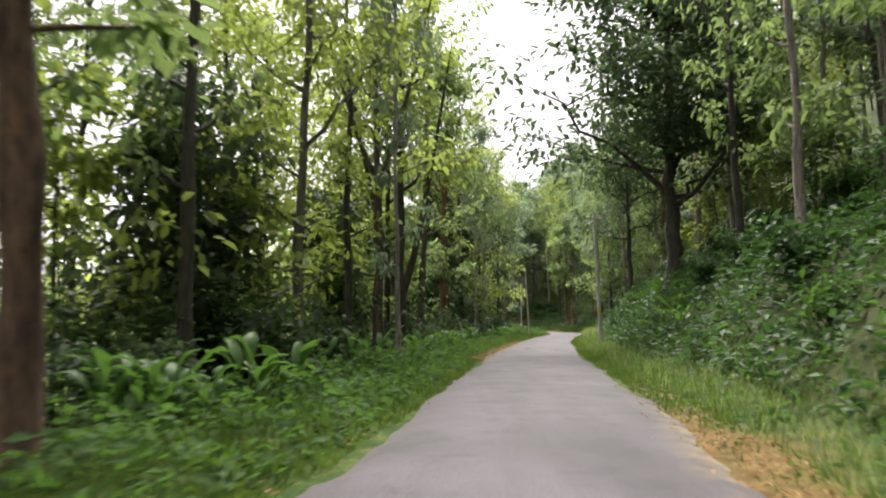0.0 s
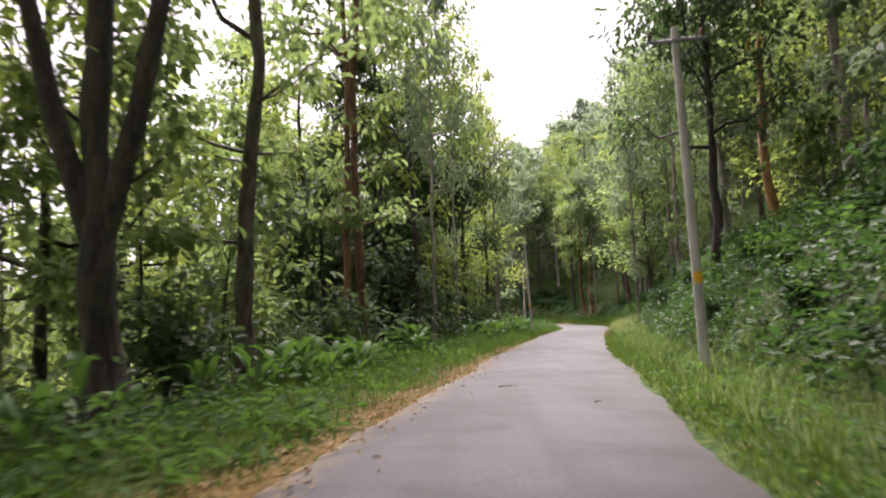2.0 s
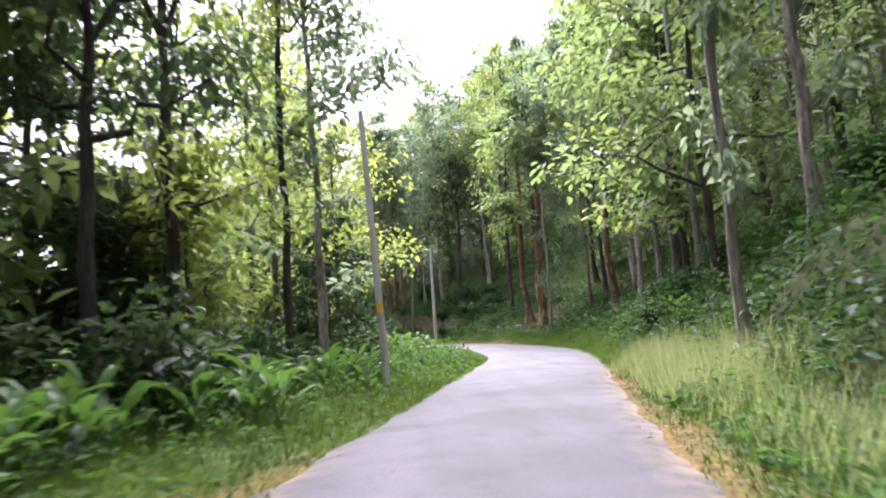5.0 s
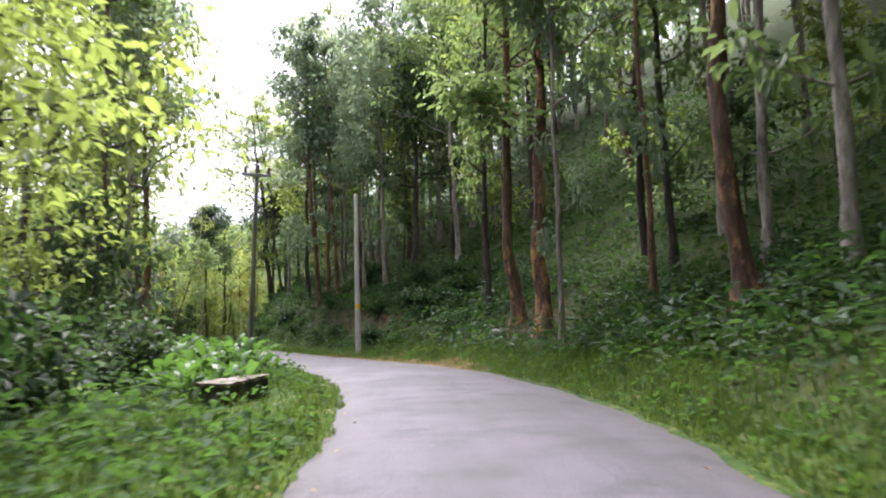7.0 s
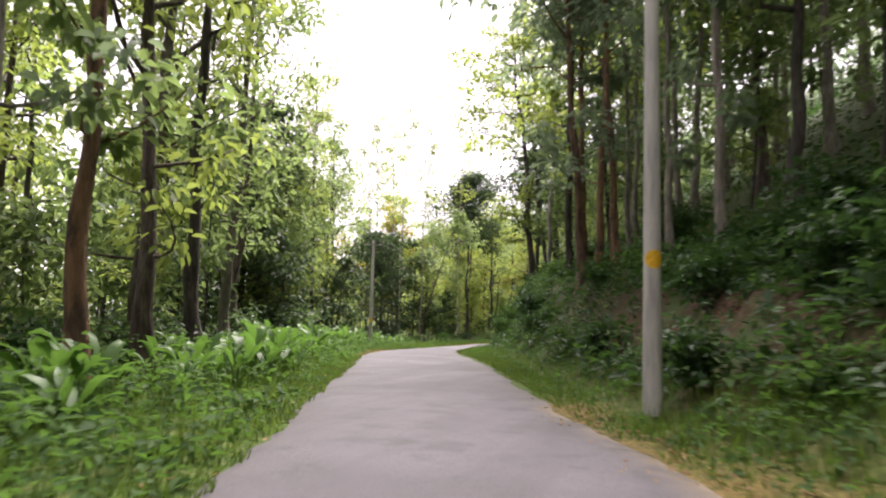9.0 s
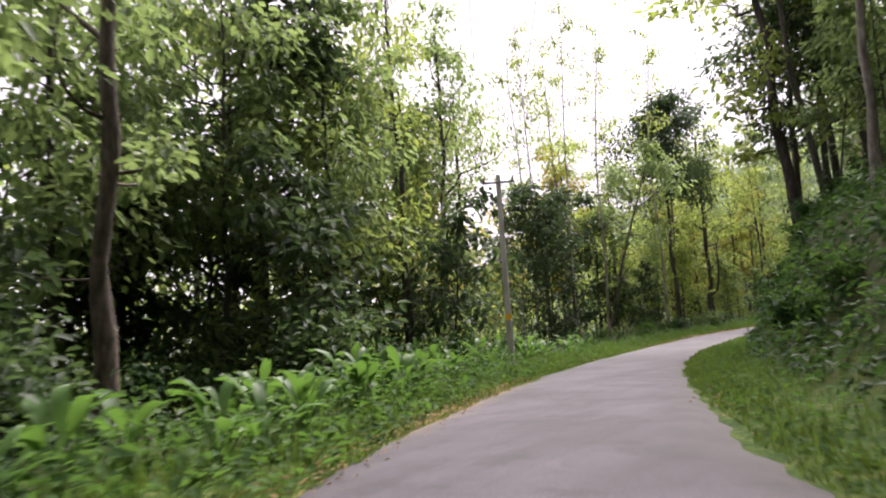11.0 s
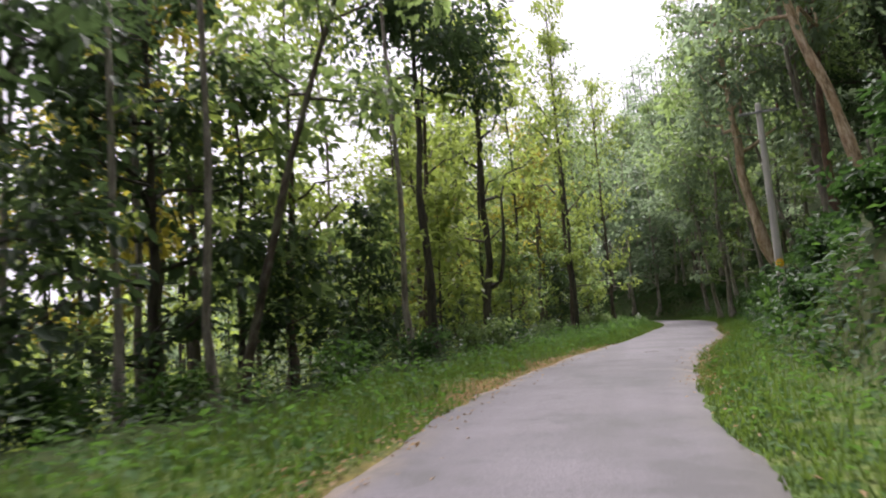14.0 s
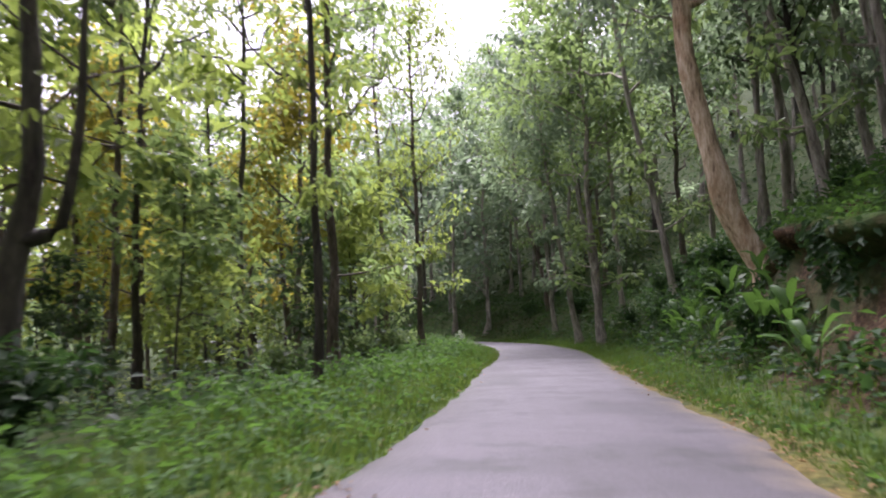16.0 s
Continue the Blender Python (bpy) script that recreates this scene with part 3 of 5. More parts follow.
SHRUB = [shrub_proto(81, 1.3, 0.9, 420, 0.2, LEAF_MID), shrub_proto(82, 1.9, 1.1, 560, 0.24, LEAF_SHADED), shrub_proto(83, 1.0, 0.8, 360, 0.17, HERB), shrub_proto(84, 1.6, 1.0, 460, 0.22, CREEPER)]


def shrub(protos, x, y, s, turn, label, group=""):
    e = new("shrub")
    part("stem", protos[0], e)
    part("foliage", protos[1], e)
    e.matrix_basis = pose(x, y, land(x, y)[0], 0, 0, turn) @ Matrix.Diagonal((s, s, s, 1))
    return tagged(e, label, "shrub", group)


def paddle_leaf(seed, height):
    """One large paddle-shaped leaf on its stalk, rising from the origin towards +x."""
    rg = np.random.default_rng(seed)
    hh, out = height * 0.55, 0.3 * rg.uniform(0.6, 1.2)
    foot = np.array([out * 0.5, 0, hh])
    g = np.linspace(0, 1, 3)[:, None]
    sv, sf = tube(foot * g, [0.012, 0.01, 0.007], 4)
    ln, wd = rg.uniform(0.5, 0.75) * height, rg.uniform(0.16, 0.24) * height
    k = 6
    u = np.linspace(0, 1, k)
    bow = rg.uniform(0.35, 0.75)
    mid = foot + np.c_[ln * 0.6 * u ** 1.3, np.sin(u * 2) * 0.04 * rg.normal(), ln * (0.95 * u - bow * u ** 2.5)]
    w = wd * np.sin(np.pi * np.clip(u, 0.03, 0.99) ** 0.8) * 0.95 + 0.004
    wav = 0.03 + 0.02 * np.sin(u * 9 + seed)
    off = np.c_[0 * u, w * 0.5, wav]
    v = np.stack([mid + off, mid, mid + off * [1, -1, 1]], 1).reshape(-1, 3)
    f = np.array([[3 * j + c, 3 * j + c + 1, 3 * j + c + 4, 3 * j + c + 3] for j in range(k - 1) for c in (0, 1)])
    return mesh_np("leaf", *join([(sv, sf), (v, f)]), BROAD, True)


PADDLES = [paddle_leaf(91 + i, (0.85, 0.7, 1.0, 0.6, 0.9)[i]) for i in range(5)]


def broadleaf(x, y, s, turn, count, label="bright green large-leaved ginger plant on the grassy verge"):
    """Upright clump of large paddle-shaped leaves, like wild ginger."""
    e = new("broadleaf_plant")
    for i in range(count):
        ob = part("leaf", PADDLES[int(rng.integers(0, 5))], e)
        ob.matrix_basis = pose(0, 0, 0, rng.normal(0, 8), rng.normal(0, 9), i * 137.5 + rng.normal(0, 18)) @ Matrix.Diagonal((1, 1, rng.uniform(0.75, 1.15), 1))
    e.matrix_basis = pose(x, y, land(x, y)[0] - 0.03, 0, 0, turn) @ Matrix.Diagonal((s, s, s, 1))
    return tagged(e, label, "plant", "large-leaved plants along the verge")


# ---------------------------------------------------------------- ground and road
def axis(lo, hi, fine_lo, fine_hi, step, coarse):
    mid = np.arange(fine_lo, fine_hi + step / 2, step)
    a = fine_lo - np.cumsum(step * coarse ** np.arange(1, 60))
    b = mid[-1] + np.cumsum(step * coarse ** np.arange(1, 60))
    return np.r_[lo, a[a > lo + 5][::-1], mid, b[b < hi - 5], hi]


gx, gy = axis(-900, 900, -22, 26, 0.42, 1.16), axis(-900, 1200, -6, 214, 0.9, 1.16)
XX, YY = np.meshgrid(gx, gy, indexing="xy")
gxx, gyy = XX.ravel(), YY.ravel()
g_lat, g_line = lateral(gxx, gyy)
gz = profile(g_lat, g_line, gxx, gyy)
left_e, right_e = np.interp(g_line, *LEFT_EDGE), np.interp(g_line, *RIGHT_EDGE)
inside = (g_lat > left_e - 0.15) & (g_lat < right_e + 0.15)
gz = np.where(inside, gz - 0.05, gz)
nx, ny = len(gx), len(gy)
i, j = np.meshgrid(np.arange(ny - 1), np.arange(nx - 1), indexing="ij")
gf = np.stack([i * nx + j, i * nx + j + 1, (i + 1) * nx + j + 1, (i + 1) * nx + j], -1).reshape(-1, 4)
ground_me = mesh_np("ground", np.c_[gxx, gyy, gz], gf, GROUND, True)


def attribute(me, name, values):
    me.attributes.new(name, "FLOAT", "POINT").data.foreach_set("value", np.asarray(values, np.float32))


verge_f = np.clip(np.where(g_lat < 0, (5.2 + g_lat) / 1.5, (3.6 - g_lat) / 1.2), 0, 1)
out_d = np.where(g_lat < 0, left_e - g_lat, g_lat - right_e)
attribute(ground_me, "verge", verge_f)
attribute(ground_me, "edge", np.where(out_d < 2.5, straw_at(g_line, g_lat), 0))
feet = np.exp(-np.minimum(np.hypot(gxx - 16.3, gyy - 97.2), np.hypot(gxx - 17.8, gyy - 88.0)) ** 2 / 3.0)
attribute(ground_me, "soil", 1.5 * feet + ((g_lat > 3.0) & (g_lat < 5.3)) * (0.2 + 1.2 * scar(g_line)))
tagged(new("ground", ground_me), "forest ground with grassy verges and a cut bank", "ground", kind="structure")

road_y = np.arange(-40, 250, 0.25)
cols = np.linspace(0, 1, 15)
le, re = np.interp(road_y, *LEFT_EDGE), np.interp(road_y, *RIGHT_EDGE)
le, re = le + ragged(road_y, 61), re + ragged(road_y, 62)
r_lat = le[:, None] + (re - le)[:, None] * cols
rx, ry = place(np.repeat(road_y, 15), r_lat.ravel())
rz = np.interp(np.repeat(road_y, 15), *ROAD_Z) + 0.035 * (1 - (2 * np.tile(cols, len(road_y)) - 1) ** 2) + 0.006
rz = np.where((np.tile(cols, len(road_y)) < 0.001) | (np.tile(cols, len(road_y)) > 0.999), rz - 0.05, rz)
i, j = np.meshgrid(np.arange(len(road_y) - 1), np.arange(14), indexing="ij")
rf = np.stack([i * 15 + j, i * 15 + j + 1, (i + 1) * 15 + j + 1, (i + 1) * 15 + j], -1).reshape(-1, 4)
road_me = mesh_np("road", np.c_[rx, ry, rz], rf, ASPHALT, True)
ce = np.abs(2 * np.tile(cols, len(road_y)) - 1)
road_side = np.where(np.tile(cols, len(road_y)) < 0.5, -1, 1)
attribute(road_me, "edge", np.clip((ce - 0.62) / 0.38, 0, 1) ** 1.5 * np.where(road_side > 0, 1.0, 0.6))
attribute(road_me, "straw", np.clip((ce - 0.78) / 0.22, 0, 1) * straw_at(np.repeat(road_y, 15), r_lat.ravel()))
CUT_LINE = np.arange(172.0, 186.1, 0.2)
CUT_LAT = np.array([5.0, 4.7, 4.35, 4.0, 3.86, 3.92, 4.16, 4.4, 4.75])
CUT_DROP = np.array([-0.06, 0.04, 0.05, 0.0, -0.1, -0.24, -0.36, -0.44, -0.5])


def turf_lip():
    """Roots and turf hanging out over the washed-out face of the bank."""
    rg = np.random.default_rng(63)
    k = np.arange(171, 188, 0.7)
    reach = np.interp(CUT_LINE, k, rg.uniform(0.35, 1.1, len(k))) * np.clip(scar(CUT_LINE) * 1.3, 0, 1) * (1 + 0.12 * rg.normal(0, 1, len(CUT_LINE)))
    ln = np.repeat(CUT_LINE, 9)
    lat = (4.75 + (CUT_LAT[None] - 4.75) * np.where(CUT_LAT < 4.75, reach[:, None], 1)).ravel()
    x, y = place(ln, lat)
    bx, by = place(CUT_LINE, np.full(len(CUT_LINE), 4.75))
    top = profile(np.full(len(CUT_LINE), 4.75), CUT_LINE, bx, by)
    z = (top[:, None] + CUT_DROP[None] * (0.4 + 0.75 * reach[:, None]) + rg.normal(0, 0.02, (len(CUT_LINE), 9))).ravel()
    i, j = np.meshgrid(np.arange(len(CUT_LINE) - 1), np.arange(8), indexing="ij")
    f = np.stack([i * 9 + j, i * 9 + j + 1, (i + 1) * 9 + j + 1, (i + 1) * 9 + j], -1).reshape(-1, 4)
    me = mesh_np("turf_lip", np.c_[x, y, z], f, GROUND, True)
    attribute(me, "verge", np.tile([1, 1, 1, 0.7, 0, 0, 0, 0, 0], len(CUT_LINE)))
    attribute(me, "edge", np.zeros(len(ln)))
    attribute(me, "soil", np.tile([0, 0, 0, 0.3, 1.3, 1.5, 1.5, 1.5, 1.5], len(CUT_LINE)))
    tagged(new("turf_lip", me), "overhanging lip of turf and earth along the cut bank", "bank", kind="structure")
    px, py = place(rg.uniform(172.5, 185.5, 5200), rg.uniform(3.9, 6.6, 5200))
    lt, line = lateral(px, py)
    hang = np.interp(line, CUT_LINE, reach)
    ok = lt > 4.75 - 0.85 * hang
    px, py, lt, line = px[ok], py[ok], lt[ok], line[ok]
    pz = np.where(lt > 4.75, profile(lt, line, px, py), np.interp(line, CUT_LINE, top) + 0.03) + rg.random(len(px)) ** 1.5 * 0.3
    c = len(px)
    v, f = leaves(np.c_[px, py, pz], unit(rg, c) * [1, 1, 0.4], unit(rg, c) * 0.6 + [0, 0, 1], 0.12 * rg.uniform(0.6, 1.3, c), 0.065)
    ln2 = rg.uniform(173, 185, 2600)
    clumps = 0.5 + 0.5 * np.sin(ln2 * 2.3 + np.sin(ln2 * 0.9) * 2)
    ln2 = ln2[rg.random(2600) < clumps ** 2]
    c = len(ln2)
    hung = rg.random(c) ** 1.4
    hx, hy = place(ln2, 4.68 - 0.8 * np.interp(ln2, CUT_LINE, reach) + 0.25 * hung + rg.normal(0, 0.05, c))
    hz = np.interp(ln2, CUT_LINE, top) - 1.1 * hung
    hv, hf = leaves(np.c_[hx, hy, hz], unit(rg, c) * [1, 1, 0.5] - [0, 0, 0.5], unit(rg, c) * 0.6 + [-0.8, -0.3, 0.3], 0.17 * rg.uniform(0.6, 1.3, c), 0.09)
    tagged(new("hanging_creeper", mesh_np("hanging_creeper", hv, hf, CREEPER)), "dark creepers hanging down the cut face", "undergrowth", kind="stuff")
    tagged(new("lip_herbs", mesh_np("lip_herbs", v, f, HERB)), "bright green weeds on the turf above the cut", "undergrowth", kind="stuff")


turf_lip()
tagged(new("road", road_me), "narrow worn grey tarmac road with ragged edges", "road", kind="structure")

# ---------------------------------------------------------------- the trees beside the road
RED = [tree_proto(101, 17, 0.2, 0.45, 2.9, 10, 2300, 0.34, BARK_RED, LEAF_MID, low=5)]
TAN = [tree_proto(103, 16, 0.2, 0.42, 2.9, 10, 2300, 0.34, BARK_ORANGE, LEAF_MID, bend=0.015)]
DFORK = [tree_proto(102, 17.0, 0.2, 0.56, 4.0, 18, 8500, 0.31, BARK_DARK, LEAF_DARK, rise=0.3)]
DSHORT = [tree_proto(107, 10.2, 0.17, 0.28, 2.7, 16, 3000, 0.32, BARK_DARK, LEAF_DARK, rise=0.45, low=4)]
PEEL = [tree_proto(106, 17, 0.24, 0.42, 2.8, 11, 2300, 0.3, BARK_TAN, LEAF_HAZY, bend=-0.01)]
SPARSE = [tree_proto(105, 21, 0.11, 0.55, 2.0, 9, 620, 0.27, BARK_PALE, LEAF_LIGHT, bend=0.012, low=3)]
DTALL = [tree_proto(104, 15.5, 0.18, 0.32, 2.7, 17, 4600, 0.36, BARK_DARK, LEAF_DARK, rise=0.5, low=4)]
KINDS = {
    "T0": (TALL[0], 0.19, "tall broadleaf tree with brown bark and yellow-green leaves"),
    "T1": (TALL[1], 0.19, "tall broadleaf tree with dark bark and green leaves"),
    "T2": (TALL[2], 0.19, "tall spreading broadleaf tree with light green leaves"),
    "T3": (TALL[3], 0.19, "tall broadleaf tree with dark trunk and high crown"),
    "T4": (TALL[4], 0.19, "tall broadleaf tree with mossy brown trunk"),
    "F0": (FORKED[0], 0.2, "tree with dark trunk forking in two"),
    "F1": (FORKED[1], 0.2, "broadleaf tree with forked brown trunk and open crown"),
    "F2": (FORKED[2], 0.26, "thick dark tree forking low into two limbs"),
    "D0": (DARK[0], 0.3, "large dark-leaved tree with thick blackish trunk"),
    "D1": (DARK[1], 0.22, "dense dark-leaved tree with dark trunk"),
    "DF": (DFORK[0], 0.2, "tall tree with a dense round dark green crown"),
    "S0": (SPARSE[0], 0.11, "tall bare-stemmed tree with a few sparse yellow-green leaves"),
    "TN": (PEEL[0], 0.24, "thick slanting tree with peeling tan bark"),
    "DS": (DSHORT[0], 0.17, "dense dark-leaved tree of middling height with black trunk"),
    "DT": (DTALL[0], 0.18, "tall dark-leaved tree with slim black trunk"),
    "P0": (SLIM[0], 0.15, "slender tree with pale grey trunk and high crown"),
    "P1": (SLIM[1], 0.15, "straight slender tree with whitish bark"),
    "R0": (SLIM[2], 0.15, "slender tree with flaking reddish bark"),
    "R1": (RED[0], 0.2, "tall tree with reddish-brown peeling trunk"),
    "R2": (TAN[0], 0.2, "tall tree with dark bark flaking to orange"),
    "L4": (THICKET[0], 0.12, "low dark leafy thicket tree"),
    "B0": (BIGLEAF[0], 0.14, "open tree with large drooping green leaves"),
    "L0": (LOW[0], 0.13, "leafy tree with foliage almost to the ground"),
    "L1": (LOW[1], 0.13, "bushy light green tree with low branches"),
    "L2": (LOW[2], 0.13, "small dense green tree with low branches"),
    "L3": (LOW[3], 0.13, "dense mid-green tree with low branches"),
    "G0": (GOLD[0], 0.15, "young tree with golden-yellow leaves"),
}
LEFT_TREES = [
    ("DT", 0.2, 64.5, 0.17), ("DT", -0.6, 71.6, 0.17),
    ("DT", -2.2, 57.5, 0.17), ("L4", 0.4, 56.3, 0.12),
    ("DT", -12.2, 130.6, 0.18),
    ("S0", -17.9, 158.0, 0.1), ("S0", -15.4, 160.5, 0.1), ("S0", -16.2, 157.0, 0.08),
    ("G0", -26.6, 164.0, 0.19), ("G0", -28.8, 160.6, 0.18), ("G0", -24.4, 168.8, 0.17), ("G0", -16.2, 190.0, 0.16), ("G0", -18.4, 196.0, 0.17), ("G0", -14.6, 203.5, 0.15),
    ("L4", -14.99, 137.28, 0.12), ("L4", -13.54, 129.82, 0.12),
    ("T2", -16.84, 144.68, 0.16), ("G0", -18.89, 147.28, 0.15),
    ("L4", -11.40, 125.51, 0.12), 
    ("R1", -3.60, 6.30, 0.2), ("T1", -4.30, 12.40, 0.14), ("T0", -3.70, 18.20, 0.15), ("T3", -3.00, 22.90, 0.13), ("F1", -2.20, 24.50, 0.19),
    ("F2", -1.85, 31.70, 0.26), ("T1", -2.70, 33.00, 0.15), ("T4", -1.20, 36.20, 0.19), ("R1", 0.10, 43.80, 0.17), ("R1", -0.32, 43.5, 0.14), ("L4", -1.8, 63.5, 0.13), ("L4", -2.4, 70.6, 0.14), ("L4", -0.3, 74.5, 0.14), ("L4", -3.2, 67.0, 0.15), ("P0", 2.01, 52.06, 0.09), ("P0", -1.32, 20.6, 0.075),
    ("T3", 1.00, 55.00, 0.17), ("T1", -0.50, 58.50, 0.19), ("R1", 0.69, 62.87, 0.19), ("P1", 3.00, 57.70, 0.1), ("D1", 3.00, 66.00, 0.17),
    ("F0", 3.65, 68.82, 0.17), ("P0", 6.00, 74.60, 0.15), ("T3", 5.30, 73.40, 0.13), ("T2", 2.18, 100.71, 0.17), ("T4", -1.95, 110.87, 0.2),
    ("P0", 2.36, 102.67, 0.13), ("R1", 2.59, 104.33, 0.17), ("T0", 1.37, 107.37, 0.18), ("T3", -0.82, 111.97, 0.2), ("T3", -11.14, 136.71, 0.14),
    ("T1", -13.17, 142.76, 0.18), ("F0", -15.92, 148.89, 0.15), ("DS", -13.85, 154.10, 0.17), ("DS", -14.94, 160.00, 0.18), ("S0", -13.2, 156.8, 0.08), ("S0", -11.21, 156.77, 0.08), ("DF", -11.40, 171.55, 0.19),
    ("T4", -7.56, 187.09, 0.16), ("T3", -7.03, 181.81, 0.1), ("T3", -10.54, 188.82, 0.13), ("T1", -11.96, 184.63, 0.12),
    ("T0", -5.71, 198.76, 0.14), ("T4", -7.88, 205.09, 0.16), ("S0", -10.54, 166.42, 0.1), ("G0", -17.89, 146.73, 0.15), ("G0", -17.05, 163.50, 0.15),
    ("L4", -6.6, 17.4, 0.13), ("L1", -6.4, 21.5, 0.14), ("L1", -4.6, 35.0, 0.13), ("T2", -5.5, 38.2, 0.16), ("L4", -5.50, 14.80, 0.11), ("L4", -4.20, 26.80, 0.12), ("L4", -1.50, 46.50, 0.12),
    ("L4", -0.20, 53.00, 0.12), ("L4", 0.20, 59.50, 0.13), ("L4", 1.40, 70.20, 0.13), ("L0", 3.00, 72.80, 0.14),
    ("L4", -11.40, 125.51, 0.12), ("B0", -10.81, 128.05, 0.13), ("B0", -10.64, 123.41, 0.14), ("B0", -10.09, 131.61, 0.14), ("B0", -13.07, 139.12, 0.14), ("B0", -12.98, 126.47, 0.15), ("L1", -12.57, 130.08, 0.14), 
    ("L1", -12.93, 134.69, 0.13),
]
RIGHT_TREES = [
    ("P0", 11.8, 113.2, 0.13), ("P0", 10.6, 117.2, 0.12), ("S0", 8.9, 125.5, 0.1),
    ("D1", 0.3, 149.3, 0.2), ("D1", 1.5, 151.6, 0.2), ("D1", 3.2, 147.4, 0.21),
    ("R2", 18.26, 87.18, 0.2), ("P0", 25.2, 101.2, 0.22),
    ("T0", 17.6, 78.2, 0.2),
    ("D0", 9.30, 30.20, 0.37), ("P0", 12.80, 37.30, 0.28), ("T1", 8.40, 20.90, 0.12), ("P1", 7.40, 15.20, 0.11), ("R1", 9.00, 13.40, 0.19),
    ("R2", 14.60, 48.40, 0.2), ("P0", 15.30, 44.60, 0.19), ("D1", 11.20, 45.30, 0.19),
    ("P0", 17.60, 62.20, 0.22), ("P1", 18.10, 62.90, 0.18), ("P1", 14.40, 59.90, 0.12),
    ("P0", 16.20, 67.00, 0.15), ("P1", 18.06, 80.96, 0.13), ("P0", 13.40, 64.70, 0.1), ("P1", 16.80, 74.00, 0.12),
    ("R2", 16.11, 98.08, 0.21), ("R2", 16.50, 96.32, 0.23), ("P0", 16.37, 93.46, 0.08), ("R0", 18.13, 91.42, 0.09), ("P1", 21.96, 95.81, 0.15),
    ("T3", 20.30, 97.87, 0.14), ("T1", 15.48, 100.61, 0.11), ("D1", 13.35, 113.94, 0.18), ("T3", 15.41, 114.99, 0.12), ("T3", 16.14, 105.18, 0.14),
    ("L3", 17.40, 76.50, 0.15), ("P1", 18.57, 84.60, 0.13), ("P1", 19.80, 89.37, 0.13), ("T1", 19.76, 94.43, 0.13), ("L3", 15.80, 71.00, 0.13),
    ("R0", 7.64, 120.79, 0.16), ("R0", 8.02, 122.17, 0.15), ("R0", 7.25, 123.77, 0.16), ("R0", 8.84, 120.28, 0.14), ("T3", 6.54, 126.18, 0.15),
    ("TN", 4.0, 172.3, 0.24), ("R0", 3.0, 174.2, 0.17), ("P1", 3.4, 176.0, 0.15), ("P1", 4.6, 180.5, 0.12), ("P0", 5.4, 182.2, 0.11), ("P1", 5.96, 186.01, 0.16),
    # D1 at y 180-194: dark trees added to deepen the shade behind the ledge
    ("P0", 4.59, 188.11, 0.14), ("D1", 10.2, 184.5, 0.2), ("D1", 10.6, 189.0, 0.2), ("D1", 9.4, 193.6, 0.2), ("D1", 12.5, 180.8, 0.2), ("P1", 6.59, 190.07, 0.16), ("P0", 7.86, 187.34, 0.15), ("P1", 3.52, 192.09, 0.14), ("P1", 2.12, 199.26, 0.18),
    ("P0", 1.70, 202.94, 0.15), ("P0", 3.53, 201.11, 0.13), ("P1", 3.46, 206.37, 0.15), ("P0", 1.48, 210.30, 0.14), ("T4", 1.84, 215.43, 0.16),
]
taken = []


def put_tree(kind, x, y, r, side):
    protos, r0, words = KINDS[kind]
    s = min(1.3, max(0.5, r / r0))
    own = np.random.default_rng(int(abs(x) * 1000) + int(abs(y) * 100))
    tall = own.uniform(0.92, 1.08)
    turn, tilt = own.uniform(0, 360), (own.normal(0, 0.8), own.normal(0, 0.8))
    if side == ", on the bank" and y > 168:          # on the steep bank they slant out over the road
        turn, tilt = turn / 18, (-16 if kind == "TN" else -8 + 4 * tilt[0], 2 * tilt[1])
    t = tree(protos, x, y, (s, tall), turn, tilt, words + side, group="roadside trees")
    taken.append((x, y))
    return t


for kind, x, y, r in LEFT_TREES:
    put_tree(kind, x, y, r, ", among undergrowth")
for kind, x, y, r in RIGHT_TREES:
    put_tree(kind, x, y, r, ", on the bank")

# three dark trunks leaning out from the top of the bank
for x, y, r, lean in ((0.82, 147.63, 0.27, -7), (1.9, 146.6, 0.15, -9), (2.1, 149.6, 0.17, -4)):
    tree(TALL[3], x, y, (r / 0.19, 1.05), 32, (lean, 1), "dark slanting tree leaning out over the cut bank", group="roadside trees", sink=0.2)
    taken.append((x, y))
# leaning tree at the left and the bent orange-barked tree on the cut bank
LEANER = tree_proto(111, 13, 0.13, 0.5, 2.6, 8, 1600, 0.32, BARK, LEAF_MID, lean=0.0, bend=-0.03)
tree(LEANER, -12.74, 160.17, (1, 1), 9.5, (18.5, 2), "leaning slender tree with brown mottled bark", sink=0.1)
taken.append((-12.74, 160.17))
HOOK = tree_proto(113, 16, 0.21, 0.42, 3.0, 11, 1800, 0.33, BARK_DARK, LEAF_LIGHT)
hooked = tree(HOOK, -10.33, 176.69, (1, 1), 9.5, (0.5, 1), "dark tree with one hooked side limb, beside the verge")
g = np.linspace(0, 1, 10)
hv, hf = tube(np.c_[0.1 + 0.8 * np.sin(np.clip(g * 2.2, 0, 1.57)), 0.05 * np.sin(g * 6), 2.95 + 0.5 * g + 5.2 * np.clip(g - 0.32, 0, 1)], 0.125 * (1 - 0.65 * g), 8)
part("side_limb", mesh_np("side_limb", hv, hf, BARK_DARK, True), hooked)
taken.append((-10.33, 176.69))
